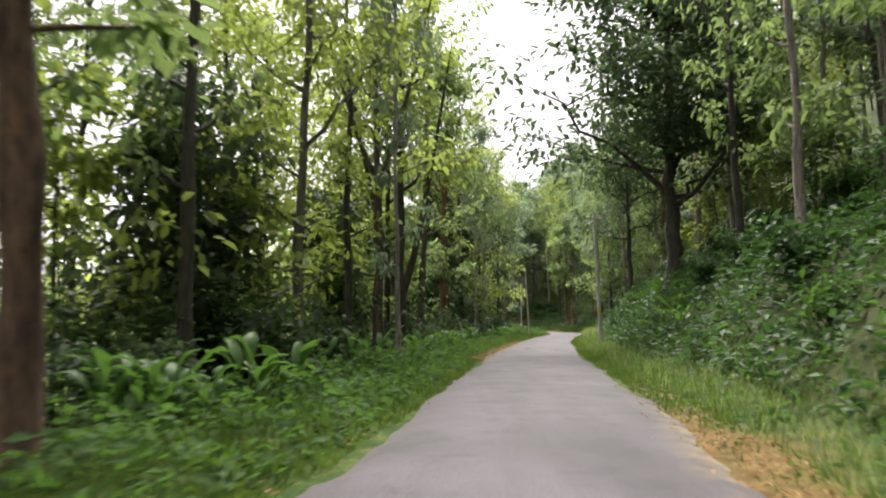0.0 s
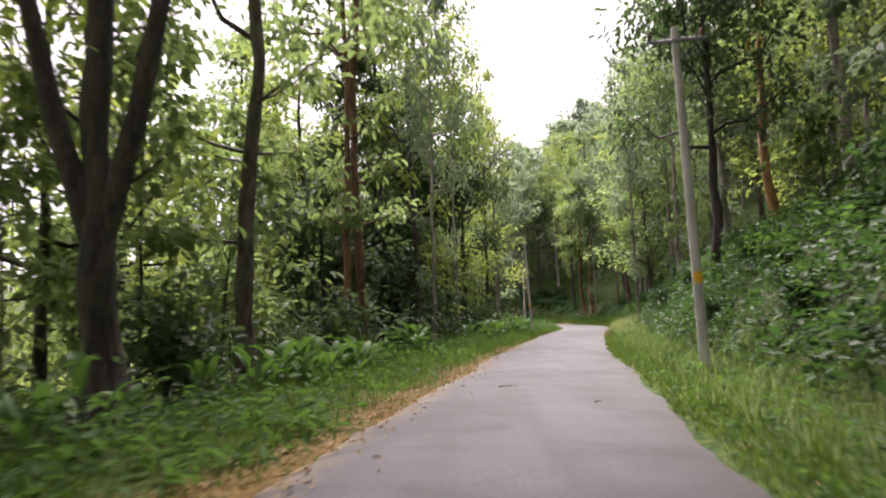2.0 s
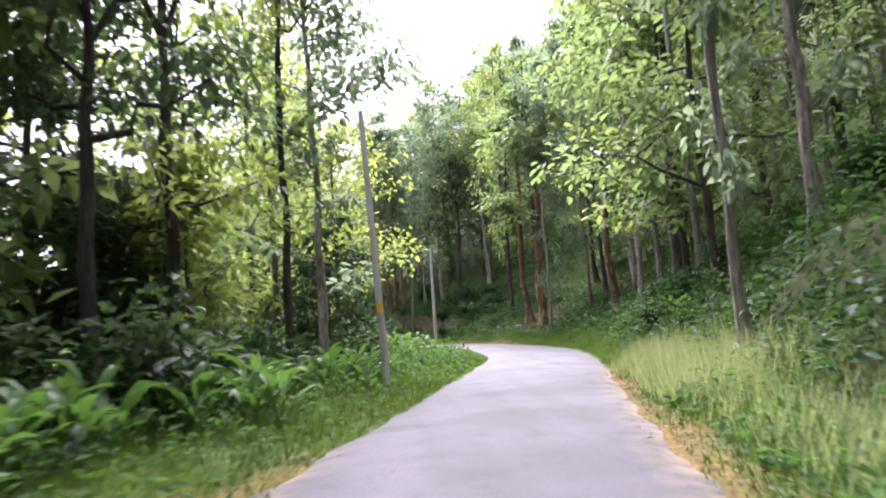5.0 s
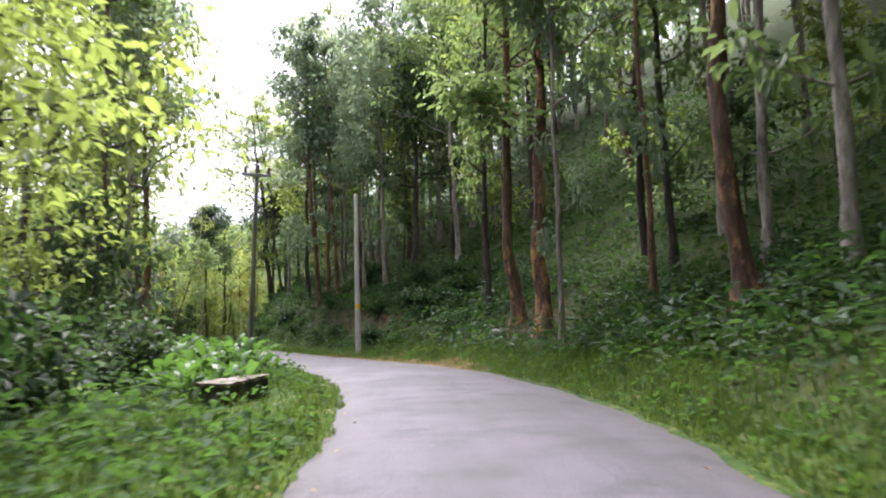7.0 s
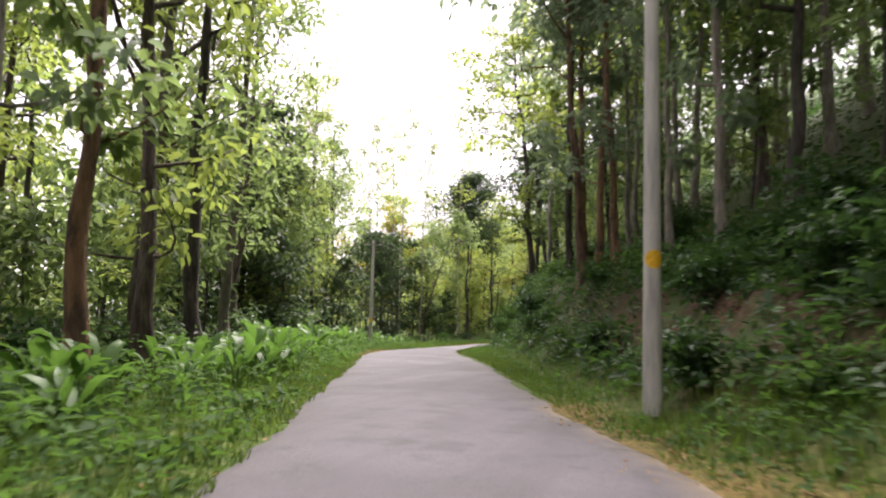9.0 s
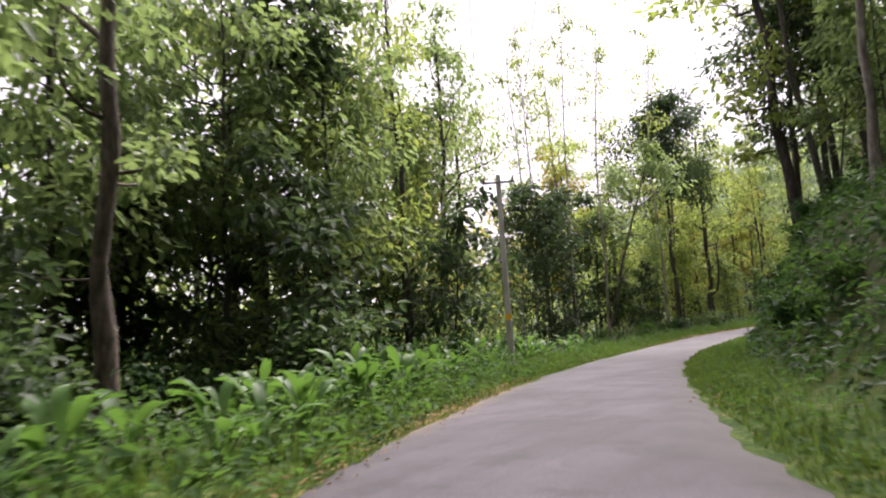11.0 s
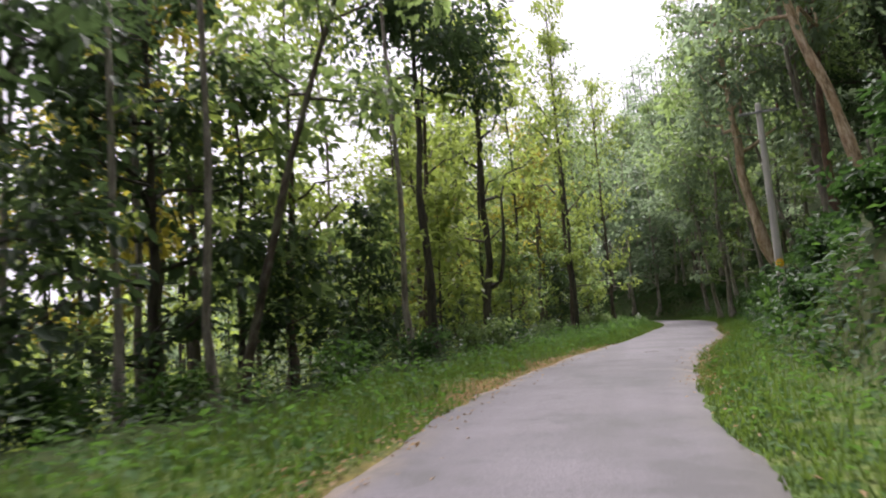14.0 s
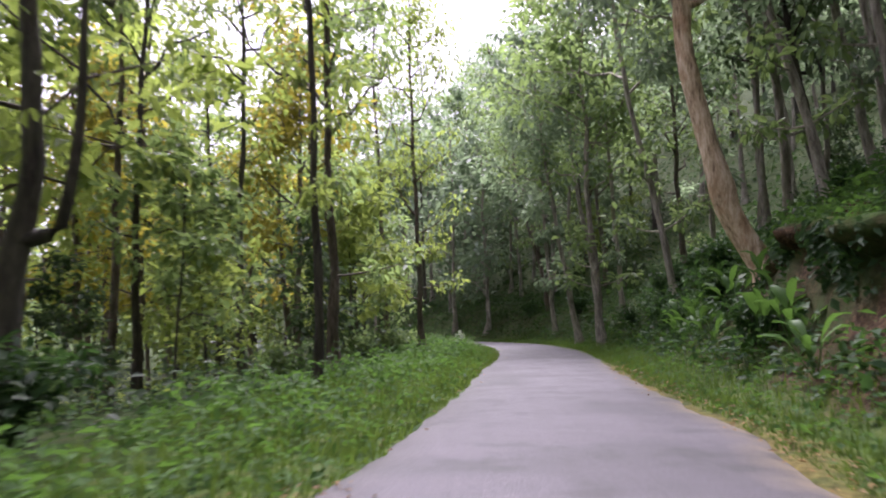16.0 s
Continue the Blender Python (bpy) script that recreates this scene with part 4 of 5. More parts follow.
BENT = tree_proto(112, 15, 0.32, 0.48, 2.8, 10, 2300, 0.3, BARK_TAN, LEAF_HAZY, sway=([-0.3, 0.0, 1.0, 1.9, 3.2, 4.8, 6.5, 15.0], [0.05, 0.0, -0.3, -0.75, -1.2, -1.55, -1.75, -2.4]))
tree(BENT, 3.12, 183.29, (1, 1), 9.5, (0, 0), "crooked tree with peeling orange and grey bark on the bank", sink=0.6)
taken.append((2.92, 183.29))

# ---------------------------------------------------------------- forest behind


OPEN_SLOPE = [(17.8, 104.5, 4.6)]      # grassy gap in the hillside wood
CLEARINGS = [(-10.5, 149.5, 3.4), (-12.2, 147.0, 2.4), (-9.6, 163.0, 2.5), (-15.3, 151.1, 3.0), (-19.0, 156.0, 3.5), (-23.0, 161.5, 4.0)]


def on_open_slope(x, y):
    return any((x - a) ** 2 + (y - b) ** 2 < r * r for a, b, r in OPEN_SLOPE)


def scatter_spots(count, line_lo, line_hi, lat_lo, lat_hi, gap, seed):
    rg = np.random.default_rng(seed)
    out = []
    for _ in range(count * 6):
        if len(out) >= count:
            break
        ln, lt = rg.uniform(line_lo, line_hi), lat_lo + (lat_hi - lat_lo) * rg.random() ** 1.25
        x, y = place(np.array([ln]), np.array([lt]))
        x, y = float(x[0]), float(y[0])
        lat, _ = lateral(x, y)
        if abs(lat[0]) < min(abs(lat_lo), abs(lat_hi)) - 0.5:
            continue
        if any((x - a) ** 2 + (y - b) ** 2 < r * r for a, b, r in CLEARINGS):
            continue
        if all((x - a) ** 2 + (y - b) ** 2 > gap * gap for a, b in taken):
            taken.append((x, y))
            out.append((x, y))
    return out


for x, y in scatter_spots(62, -8, 235, -7.0, -17, 2.6, 201):
    k = rng.choice(["T0", "T1", "T2", "T3", "T4", "L0", "L1", "P0", "G0"], p=[0.14, 0.1, 0.16, 0.1, 0.08, 0.14, 0.18, 0.05, 0.05])
    if k == "G0" and y < 110:
        k = "T2"
    if (k in ("L0", "L1") and 168 < y < 200) or (k in ("L0", "L1", "T2") and 148 < y <= 168):
        k = "S0"
    protos, r0, words = KINDS[k]
    s = rng.uniform(0.75, 1.05)
    tree(protos, x, y, (s, s * rng.uniform(0.85, 1.1)), rng.uniform(0, 360), (rng.normal(0, 2), rng.normal(0, 2)), words + ", down the slope", group="valley-side wood")
for x, y in scatter_spots(75, -8, 240, 6.5, 18, 2.3, 202):
    k = rng.choice(["T1", "T4", "P0", "P1", "R0", "L0", "L3", "L2"], p=[0.1, 0.08, 0.16, 0.18, 0.08, 0.12, 0.2, 0.08])
    if y < 72 and k in ("P1", "L3", "R0", "L0"):
        k = rng.choice(["T0", "T2", "P0"])
    if (y < 108 or y > 158) and k in ("L0", "L2", "L3"):
        k = rng.choice(["T1", "P0", "P1", "T4"])
    protos, r0, words = KINDS[k]
    s = rng.uniform(0.75, 1.05)
    shape = (s, s * rng.uniform(0.85, 1.1)), rng.uniform(0, 360), (rng.normal(0, 2), rng.normal(0, 2))
    if not on_open_slope(x, y):
        tree(protos, x, y, *shape, words + ", on the hillside", group="hillside wood")
SAP_WORDS = ("slender green sapling in the undergrowth", "leafy young tree with light leaves", "dark-leaved sapling under the trees", "tall thin sapling with drooping leaves")
for x, y in scatter_spots(85, -8, 215, -6.9, -16, 1.5, 203):
    k = int(rng.integers(0, 4))
    s = rng.uniform(0.75, 1.15)
    tree(SAPLING[k], x, y, (s, s), rng.uniform(0, 360), (rng.normal(0, 4), rng.normal(0, 4)), SAP_WORDS[k], "sapling", "sapling", "undergrowth saplings")
for x, y in scatter_spots(38, -4, 225, 5.6, 16, 1.3, 204):
    k = int(rng.integers(0, 4))
    s = rng.uniform(0.6, 1.0)
    tree(SAPLING[k], x, y, (s, s), rng.uniform(0, 360), (rng.normal(0, 4), rng.normal(0, 4)), SAP_WORDS[k], "sapling", "sapling", "hillside saplings")
SHRUB_WORDS = ("leafy green shrub at the wood's edge", "dark bushy shrub under the trees", "low bright green bush on the verge", "sprawling dark green bush on the bank")
for x, y in scatter_spots(100, -8, 210, -5.5, -9.5, 0.9, 205):
    k = int(rng.choice([0, 0, 2, 3] if y > 146 else [0, 1, 1, 1, 3]))
    size, turn = rng.uniform(0.6, 1.05), rng.uniform(0, 360)
    if not (45 < y < 56.5 and lateral(x, y)[0][0] > -7.6):       # open grass round the young palm
        shrub(SHRUB[k], x, y, size, turn, SHRUB_WORDS[k], "verge shrubs")
for x, y in scatter_spots(165, -8, 215, 3.4, 8.5, 0.75, 206):
    if 79 < y < 103:
        continue
    k = int(rng.choice([2, 3, 3]))
    shrub(SHRUB[k], x, y, rng.uniform(0.45, 0.85), rng.uniform(0, 360), SHRUB_WORDS[k], "bank shrubs")


def arrays(me):
    v = np.empty(len(me.vertices) * 3, np.float32)
    me.vertices.foreach_get("co", v)
    k = len(me.loops) // len(me.polygons)
    f = np.empty(len(me.loops), np.int32)
    me.loops.foreach_get("vertex_index", f)
    return v.reshape(-1, 3), f.reshape(-1, k)


BACK_ARRAYS = [[arrays(me) for me in b] for b in BACK]


def backing(count, line_lo, line_hi, lat_lo, lat_hi, gap, seed, which, leaf, bark, label):
    """Trees too many to count behind the roadside ones: one stand."""
    trunks, tops = [], []
    for x, y in scatter_spots(count, line_lo, line_hi, lat_lo, lat_hi, gap, seed):
        s, a = rng.uniform(0.8, 1.15), rng.uniform(0, 6.28)
        turn = np.array([[math.cos(a), -math.sin(a), 0], [math.sin(a), math.cos(a), 0], [0, 0, 1]]) * s
        foot = np.array([x, y, land(x, y)[0]])
        (tv, tf), (cv, cf) = BACK_ARRAYS[int(rng.choice(which))]
        trunks.append((tv @ turn.T + foot, tf))
        tops.append((cv @ turn.T + foot, cf))
    ob = tagged(new("stand_of_trees"), label, "woodland", kind="stuff")
    part("trunks", mesh_np("trunks", *join(trunks), bark, True), ob)
    part("foliage", mesh_np("foliage", *join(tops), leaf), ob)


backing(13, 116, 170, -9, -19, 2.0, 211, [0, 1, 2, 2], LEAF_MID, BARK_DARK, "leafy trees in the thick wood below the road")
backing(10, 40, 82, -9, -19, 2.0, 212, [1, 2, 2], LEAF_MID, BARK_DARK, "green trees behind the roadside trees")
backing(10, 165, 215, -9, -20, 2.2, 214, [0, 0, 1], LEAF_LIGHT, BARK, "light green trees in the valley wood")
# hillside stands use the leaf colour with distance haze mixed in
backing(62, 72, 142, 12, 36, 1.8, 215, [1, 3, 4, 3], LEAF_HAZY, BARK_PALE, "green trees covering the hillside in haze-paled leaf colour")
backing(46, 172, 238, 8, 28, 2.0, 216, [1, 3, 4, 3], LEAF_HAZY, BARK_PALE, "haze-paled green trees on the upper slope")
backing(30, 10, 72, 9, 28, 1.9, 217, [1, 3, 4], LEAF_HAZY, BARK_PALE, "hillside trees with grey-green crowns")
backing(5, 112, 136, 5.4, 11, 1.5, 220, [1, 4], LEAF_LIGHT, BARK_PALE, "tall trees above the cut bank")
backing(19, 206, 246, -5.5, -24, 1.9, 218, [0, 1, 2], LEAF_MID, BARK_DARK, "green trees at the far bend")
backing(19, 212, 250, 3.4, 10, 1.6, 219, [2, 0, 3], LEAF_HAZY, BARK_PALE, "trees on the outside of the far bend")


def far_wood(name, spots, label, seed):
    """A distant stand of trees, one mesh for trunks and one for leaves."""
    rg = np.random.default_rng(seed)
    trunks, tops = [], []
    xs, ys = np.array([s[0] for s in spots]), np.array([s[1] for s in spots])
    zs = land(xs, ys)
    for x, y, z in zip(xs, ys, zs):
        h = rg.uniform(13, 19)
        g = np.linspace(0, 1, 4)
        trunks.append(tube(np.c_[x + g * rg.normal(0, 0.5), y + g * rg.normal(0, 0.5), z - 0.3 + g * h], 0.17 * (1 - 0.75 * g), 5))
        cen = np.array([x, y, z]) + np.c_[rg.normal(0, 1.5, 12), rg.normal(0, 1.5, 12), rg.uniform(0.12, 1.0, 12) * h]
        tops.append(clump(rg, cen, np.full(12, 1.5), 230, 0.68, 0.48))
    tv, tf = join(trunks)
    ob = tagged(new(name), label, "woodland", kind="stuff")
    part("trunks", mesh_np("trunks", tv, tf, BARK_DARK, True), ob)
    lv, lf = join(tops)
    # all but the valley wood take the haze-paled leaf colour
    part("foliage", mesh_np("foliage", lv, lf, LEAF_LIGHT if "valley" in label else LEAF_HAZY), ob)


def far_spots(count, seed, test):
    rg = np.random.default_rng(seed)
    x, y = rg.uniform(-120, 100, count * 12), rg.uniform(-45, 330, count * 12)
    lat, line = lateral(x, y)
    keep = [(a, b) for a, b, c, d in zip(x, y, lat, line) if test(a, b, c, d)]
    return keep[:count]


far_wood("far_wood", far_spots(380, 301, lambda x, y, c, d: -105 < c < -23 and y < 260), "distant valley wood of slim green trees", 302)
far_wood("far_wood", far_spots(260, 303, lambda x, y, c, d: 24 < c < 64 and y < 240), "dense wood high on the hillside", 304)
far_wood("far_wood", far_spots(170, 305, lambda x, y, c, d: abs(c) > 6 and y > 218 and -100 < x < 55), "distant wood beyond the bend", 306)
far_wood("far_wood", far_spots(40, 307, lambda x, y, c, d: abs(c) > 6 and y < -10), "wood behind along the road", 308)

# ---------------------------------------------------------------- verge: large-leaved plants, grass, herbs, litter
BROAD_PATCHES = [(7, 26, -4.0, -5.2, 30), (26, 46, -4.4, -5.4, 36), (55, 64, -4.0, -5.5, 20), (60, 72, -3.4, -5.8, 32), (87, 94, -2.7, -5.0, 24), (92, 112, -3.0, -5.0, 62), (112, 124, -3.4, -5.2, 26), (124, 134, -3.4, -5.6, 26), (134, 148, -4.4, -5.8, 26), (182, 188, 3.4, 4.6, 9), (20, 24, 3.6, 4.4, 4), (176, 180, 3.2, 4.0, 4)]
rg = np.random.default_rng(401)
for lo, hi, a, b, cnt in BROAD_PATCHES:
    for _ in range(cnt):
        x, y = place(np.array([rg.uniform(lo, hi)]), np.array([rg.uniform(min(a, b), max(a, b))]))
        broadleaf(float(x[0]), float(y[0]), rg.uniform(0.7, 1.2), rg.uniform(0, 360), int(rg.integers(7, 11)))



def frond(seed, length):
    """One arching feather-shaped leaf: a rib with paired narrow leaflets."""
    rg = np.random.default_rng(seed)
    g = np.linspace(0, 1, 9)
    rib = np.c_[length * 0.75 * g, 0.03 * np.sin(g * 4), length * (0.95 * g - 0.55 * g ** 2.2)]
    pieces = [tube(rib, 0.012 * (1 - 0.8 * g) + 0.002, 4)]
    u = np.repeat(np.linspace(0.28, 1.0, 13), 2)
    side = np.tile([-1.0, 1.0], 13)
    pos = np.stack([np.interp(u, g, rib[:, i]) for i in range(3)], 1)
    way = np.c_[0.75 + 0 * u, side * 0.85, -0.1 + rg.normal(0, 0.12, 26)]
    lv, lf = leaves(pos, way, np.tile([0, 0, 1.0], (26, 1)) + 0 * pos, length * 0.42 * np.sin(np.pi * (0.18 + 0.78 * u)) + 0.05, 0.055)
    tv, tf = pieces[0]
    tri = np.concatenate([tf[:, [0, 1, 2]], tf[:, [0, 2, 3]]])
    return mesh_np("frond", *join([(tv, tri), (lv, lf)]), BROAD)


FRONDS = [frond(95 + i, (1.5, 1.25, 1.7)[i]) for i in range(3)]


def young_palm(x, y, s):
    e = new("young_palm")
    g = np.linspace(0, 1, 5)
    part("stem", mesh_np("stem", *tube(np.c_[0 * g, 0.03 * np.sin(g * 3), 0.75 * g - 0.1], 0.05 - 0.02 * g, 8), BARK_DARK, True), e)
    for i in range(10):
        ob = part("frond", FRONDS[i % 3], e)
        ob.matrix_basis = pose(0, 0, 0.55 + 0.015 * i, 0, 12 - 6 * (i % 4), i * 137.5)
    e.matrix_basis = pose(x, y, land(x, y)[0], 0, 0, 20) @ Matrix.Diagonal((s, s, s, 1))
    tagged(e, "young feather-leaved palm growing at the wood's edge", "palm")


young_palm(0.35, 54.2, 1.0)
broadleaf(4.6, 62.0, 1.3, 120, 10)
broadleaf(1.25, 179.6, 1.5, 30, 11, "glossy green large-leaved plant below the cut bank")
broadleaf(-5.0, 15.3, 1.5, 70, 9)
broadleaf(8.0, 27.4, 1.45, 200, 10, "pale green large-leaved plant on the weedy bank")


BARE_FEET = [(16.11, 98.08), (16.50, 96.32), (16.37, 93.46), (18.26, 87.18), (17.3, 97.4)]     # trodden earth round these trunks
WALL_AT = (9.95, 87.10)      # foot of the culvert wall, kept clear of tall weeds


def ground_points(rg, count, line_lo, line_hi, lat_lo, lat_hi, clumpy=0.0):
    ln, lt = rg.uniform(line_lo, line_hi, count), rg.uniform(lat_lo, lat_hi, count)
    x, y = place(ln, lt)
    if clumpy:
        keep = rg.random(count) < (1 - clumpy) + clumpy * (0.5 + rough_land(x * 1.3, y * 1.3))
        x, y, ln, lt = x[keep], y[keep], ln[keep], lt[keep]
    return np.c_[x, y, profile(lt, ln, x, y)], ln, lt


def grass(name, count, line_lo, line_hi, lat_lo, lat_hi, h_lo, h_hi, width, material, label, seed, keep_off=True, lean=0.35):
    rg = np.random.default_rng(seed)
    p, ln, lt = ground_points(rg, count, line_lo, line_hi, lat_lo, lat_hi, 0.35)
    if keep_off:
        off = np.where(lt < 0, np.interp(ln, *LEFT_EDGE) - lt, lt - np.interp(ln, *RIGHT_EDGE))
        ok = (off > 0.02) & (rg.random(len(off)) < np.clip(off / 0.4 + 0.3, 0, 1) * (1 - 0.85 * straw_at(ln, lt)))
        p, off = p[ok], off[ok]
        hh = rg.uniform(h_lo, h_hi, len(p)) * np.clip(0.4 + off / 1.2, 0.4, 1)
    else:
        hh = rg.uniform(h_lo, h_hi, len(p))
    hh = np.where((np.abs(p[:, 0] - WALL_AT[0]) < 0.9) & (np.abs(p[:, 1] - WALL_AT[1]) < 1.6), hh * 0.35, hh)
    ang = rg.uniform(0, 6.28, len(p))
    tip = p + np.c_[np.cos(ang) * hh * lean, np.sin(ang) * hh * lean, hh]
    sd = np.c_[-np.sin(ang), np.cos(ang), 0 * ang] * (width * rg.uniform(0.6, 1.3, len(p)))[:, None]
    p = p - [0, 0, 0.02]
    v = np.stack([p - sd / 2, p + sd / 2, tip], 1).reshape(-1, 3)
    f = np.arange(len(p) * 3).reshape(-1, 3)
    ob = new(name, mesh_np(name, v, f, material))
    tagged(ob, label, "grass", kind="stuff")


def edge_grass(side, count, seed, label):
    """Short ragged tufts that creep over the broken tarmac edge."""
    rg = np.random.default_rng(seed)
    ln = rg.uniform(-4, 214, count)
    edge = np.interp(ln, *(LEFT_EDGE if side < 0 else RIGHT_EDGE))
    tuft = 0.5 + 0.5 * np.sin(ln * 3.1 + np.sin(ln * 1.3) * 2)
    off = rg.random(count) ** 1.2 * 0.75 - 0.10 * tuft
    lt = edge + side * off
    ok = rg.random(count) > 0.88 * straw_at(ln, edge + side * np.maximum(off, 0.02))
    ln, lt, off, tuft = ln[ok], lt[ok], off[ok], tuft[ok]
    count = len(ln)
    x, y = place(ln, lt)
    p = np.c_[x, y, profile(lt, ln, x, y) - 0.01 + 0.02 * (off < 0.03)]
    hh = rg.uniform(0.05, 0.13, count) * (0.6 + 0.9 * np.clip(off, 0, 1)) * (0.6 + 0.6 * tuft)
    ang = rg.uniform(0, 6.28, count)
    tip = p + np.c_[np.cos(ang) * hh * 0.6, np.sin(ang) * hh * 0.6, hh]
    sd = np.c_[-np.sin(ang), np.cos(ang), 0 * ang] * (0.02 * rg.uniform(0.6, 1.3, count))[:, None]
    v = np.stack([p - sd / 2, p + sd / 2, tip], 1).reshape(-1, 3)
    tagged(new("edge_grass", mesh_np("edge_grass", v, np.arange(count * 3).reshape(-1, 3), GRASS)), label, "grass", kind="stuff")


def herbs(name, count, line_lo, line_hi, lat_lo, lat_hi, h_hi, length, material, label, seed, category="undergrowth"):
    rg = np.random.default_rng(seed)
    p, ln, lt = ground_points(rg, count, line_lo, line_hi, lat_lo, lat_hi, 0.55)
    off = np.where(lt < 0, np.interp(ln, *LEFT_EDGE) - lt, lt - np.interp(ln, *RIGHT_EDGE))
    bare = (lt > 3.85) & (lt < 4.75) & (rg.random(len(ln)) < scar(ln) * 1.2)
    ok = (off > 0.15) & (rg.random(len(off)) > 0.9 * straw_at(ln, lt)) & (rg.random(len(off)) > 0.86 * bare)
    p, off = p[ok], off[ok]
    beside = (np.abs(p[:, 0] - WALL_AT[0]) < 0.9) & (np.abs(p[:, 1] - WALL_AT[1]) < 1.6)
    keep = ~beside | (rg.random(len(p)) < 0.06)
    p, off = p[keep], off[keep]
    c = len(p)
    hump = 0.5 + 0.6 * np.sin(p[:, 0] * 2.1 + np.sin(p[:, 1] * 1.7)) * np.sin(p[:, 1] * 2.6) + 0.15 * np.sin(p[:, 1] * 5.3 + p[:, 0] * 4.1)
    root = np.min([np.hypot(p[:, 0] - a, p[:, 1] - b) for a, b in BARE_FEET], axis=0)
    keep = rg.random(c) < np.clip(root / 1.6 - 0.25, 0.06, 1)
    p, off, hump, c = p[keep], off[keep], hump[keep], int(keep.sum())
    p[:, 2] += rg.random(c) ** 0.7 * h_hi * np.clip(off / 1.0, 0.15, 1) * np.clip(hump, 0.15, 1)
    s = rg.uniform(0.55, 1.3, c)
    v, f = leaves(p, unit(rg, c) * [1, 1, 0.4], unit(rg, c) * 0.6 + [0, 0, 1], length * s, length * 0.55 * s)
    tagged(new(name, mesh_np(name, v, f, material)), label, category, kind="stuff")


grass("verge_grass", 100000, -6, 215, -5.0, -1.35, 0.14, 0.40, 0.018, GRASS, "green grass on the valley-side verge", 501)
grass("verge_grass", 65000, -6, 215, 1.1, 3.6, 0.10, 0.34, 0.018, GRASS, "green grass along the foot of the bank", 502)
edge_grass(-1, 62000, 531, "short grass creeping over the valley-side tarmac edge")
edge_grass(1, 62000, 532, "short grass creeping over the hill-side tarmac edge")
grass("tall_grass", 8500, 63, 71, 1.6, 3.3, 0.35, 0.85, 0.013, PALE_GRASS, "tall pale feathery grass beside the road", 503, lean=0.5)
grass("tall_grass", 2600, 54, 63, 1.7, 3.6, 0.25, 0.6, 0.013, PALE_GRASS, "scattered pale grass stems on the verge", 507, lean=0.5)
herbs("verge_herbs", 4500, 54, 70, 1.6, 3.9, 0.5, 0.13, HERB, "mixed leafy weeds among the pale grass", 525)
herbs("verge_herbs", 9000, -3, 32, -4.9, -2.3, 0.62, 0.17, HERB, "lush leafy weeds along the shaded verge", 526)
grass("tall_grass", 3800, 2, 50, 1.7, 3.4, 0.2, 0.5, 0.012, PALE_GRASS, "pale long grass below the bank", 504, lean=0.5)
grass("bank_grass", 26000, -6, 215, 4.8, 13, 0.2, 0.45, 0.03, GRASS, "rank grass on the hillside under the trees", 505, False)
herbs("verge_herbs", 9000, 171, 216, -5.6, -2.7, 0.75, 0.16, HERB, "tall leafy weeds along the valley-side verge", 530)
herbs("verge_herbs", 62000, -6, 215, -5.8, -1.7, 0.55, 0.13, HERB, "low leafy weeds on the verge", 511)
grass("verge_grass", 10000, 76, 104, 2.2, 4.2, 0.15, 0.4, 0.02, GRASS, "lush grass on the outside of the bend", 506)
herbs("verge_herbs", 9000, 76, 104, 2.4, 5.2, 0.35, 0.12, HERB, "leafy weeds on the outside of the bend", 521)
herbs("hill_herbs", 34000, 74, 112, 7.5, 24, 0.4, 0.18, HERB, "bright green weeds on the open hillside", 522)
# dark-leaved cover added to stand for the unlit floor of the wood
herbs("hill_undergrowth", 26000, 158, 236, 6.5, 30, 0.7, 0.3, CREEPER, "dark undergrowth on the steep wooded slope", 527)
herbs("verge_herbs", 44000, -6, 238, 1.4, 3.8, 0.40, 0.11, HERB, "low leafy weeds below the bank", 512)
herbs("bank_creeper", 25000, -6, 79, 2.9, 7.5, 0.75, 0.21, CREEPER, "dark creepers and weeds covering the cut bank", 513)
herbs("bank_creeper", 21000, 76, 106, 4.4, 9.0, 0.55, 0.17, CREEPER, "low dark weeds round the trees on the bend", 523)
herbs("bank_creeper", 19000, 79, 111, 3.6, 8.0, 0.95, 0.21, CREEPER, "dark glossy creepers in humps above the bend", 537)
herbs("bank_creeper", 46000, 103, 238, 2.9, 7.5, 0.75, 0.21, CREEPER, "dark creepers hanging over the cut bank", 524)
herbs("bank_creeper", 26000, -6, 238, 3.0, 8.0, 0.95, 0.2, HERB, "bright green weeds on the bank", 514)
herbs("bank_creeper", 20000, -6, 80, 2.9, 6.5, 1.0, 0.2, CREEPER, "dark glossy creepers in humps on the bank", 529)
herbs("hill_undergrowth", 18500, -6, 92, 6, 26, 0.6, 0.28, CREEPER, "dim green undergrowth on the wooded hillside", 515)
herbs("hill_undergrowth", 5000, 92, 114, 10, 26, 0.6, 0.28, CREEPER, "dim green undergrowth high above the bend", 536)
herbs("hill_undergrowth", 24000, 114, 240, 6, 26, 0.6, 0.28, CREEPER, "dim green undergrowth on the upper hillside", 535)
# undergrowth tone imitates light: dark under the trees, lighter deeper in
herbs("wood_undergrowth", 60000, -6, 225, -13, -5.2, 1.2, 0.18, LEAF_SHADED, "dense leafy undergrowth beneath the trees", 516)
herbs("verge_herbs", 6500, 44, 57, -7.6, -4.0, 0.45, 0.15, HERB, "bright leafy weeds round the young palm", 538)
herbs("wood_undergrowth", 9000, 116, 160, -15, -8.5, 2.4, 0.24, LEAF_SHADED, "dark head-high thicket behind the big-leaved trees", 528)
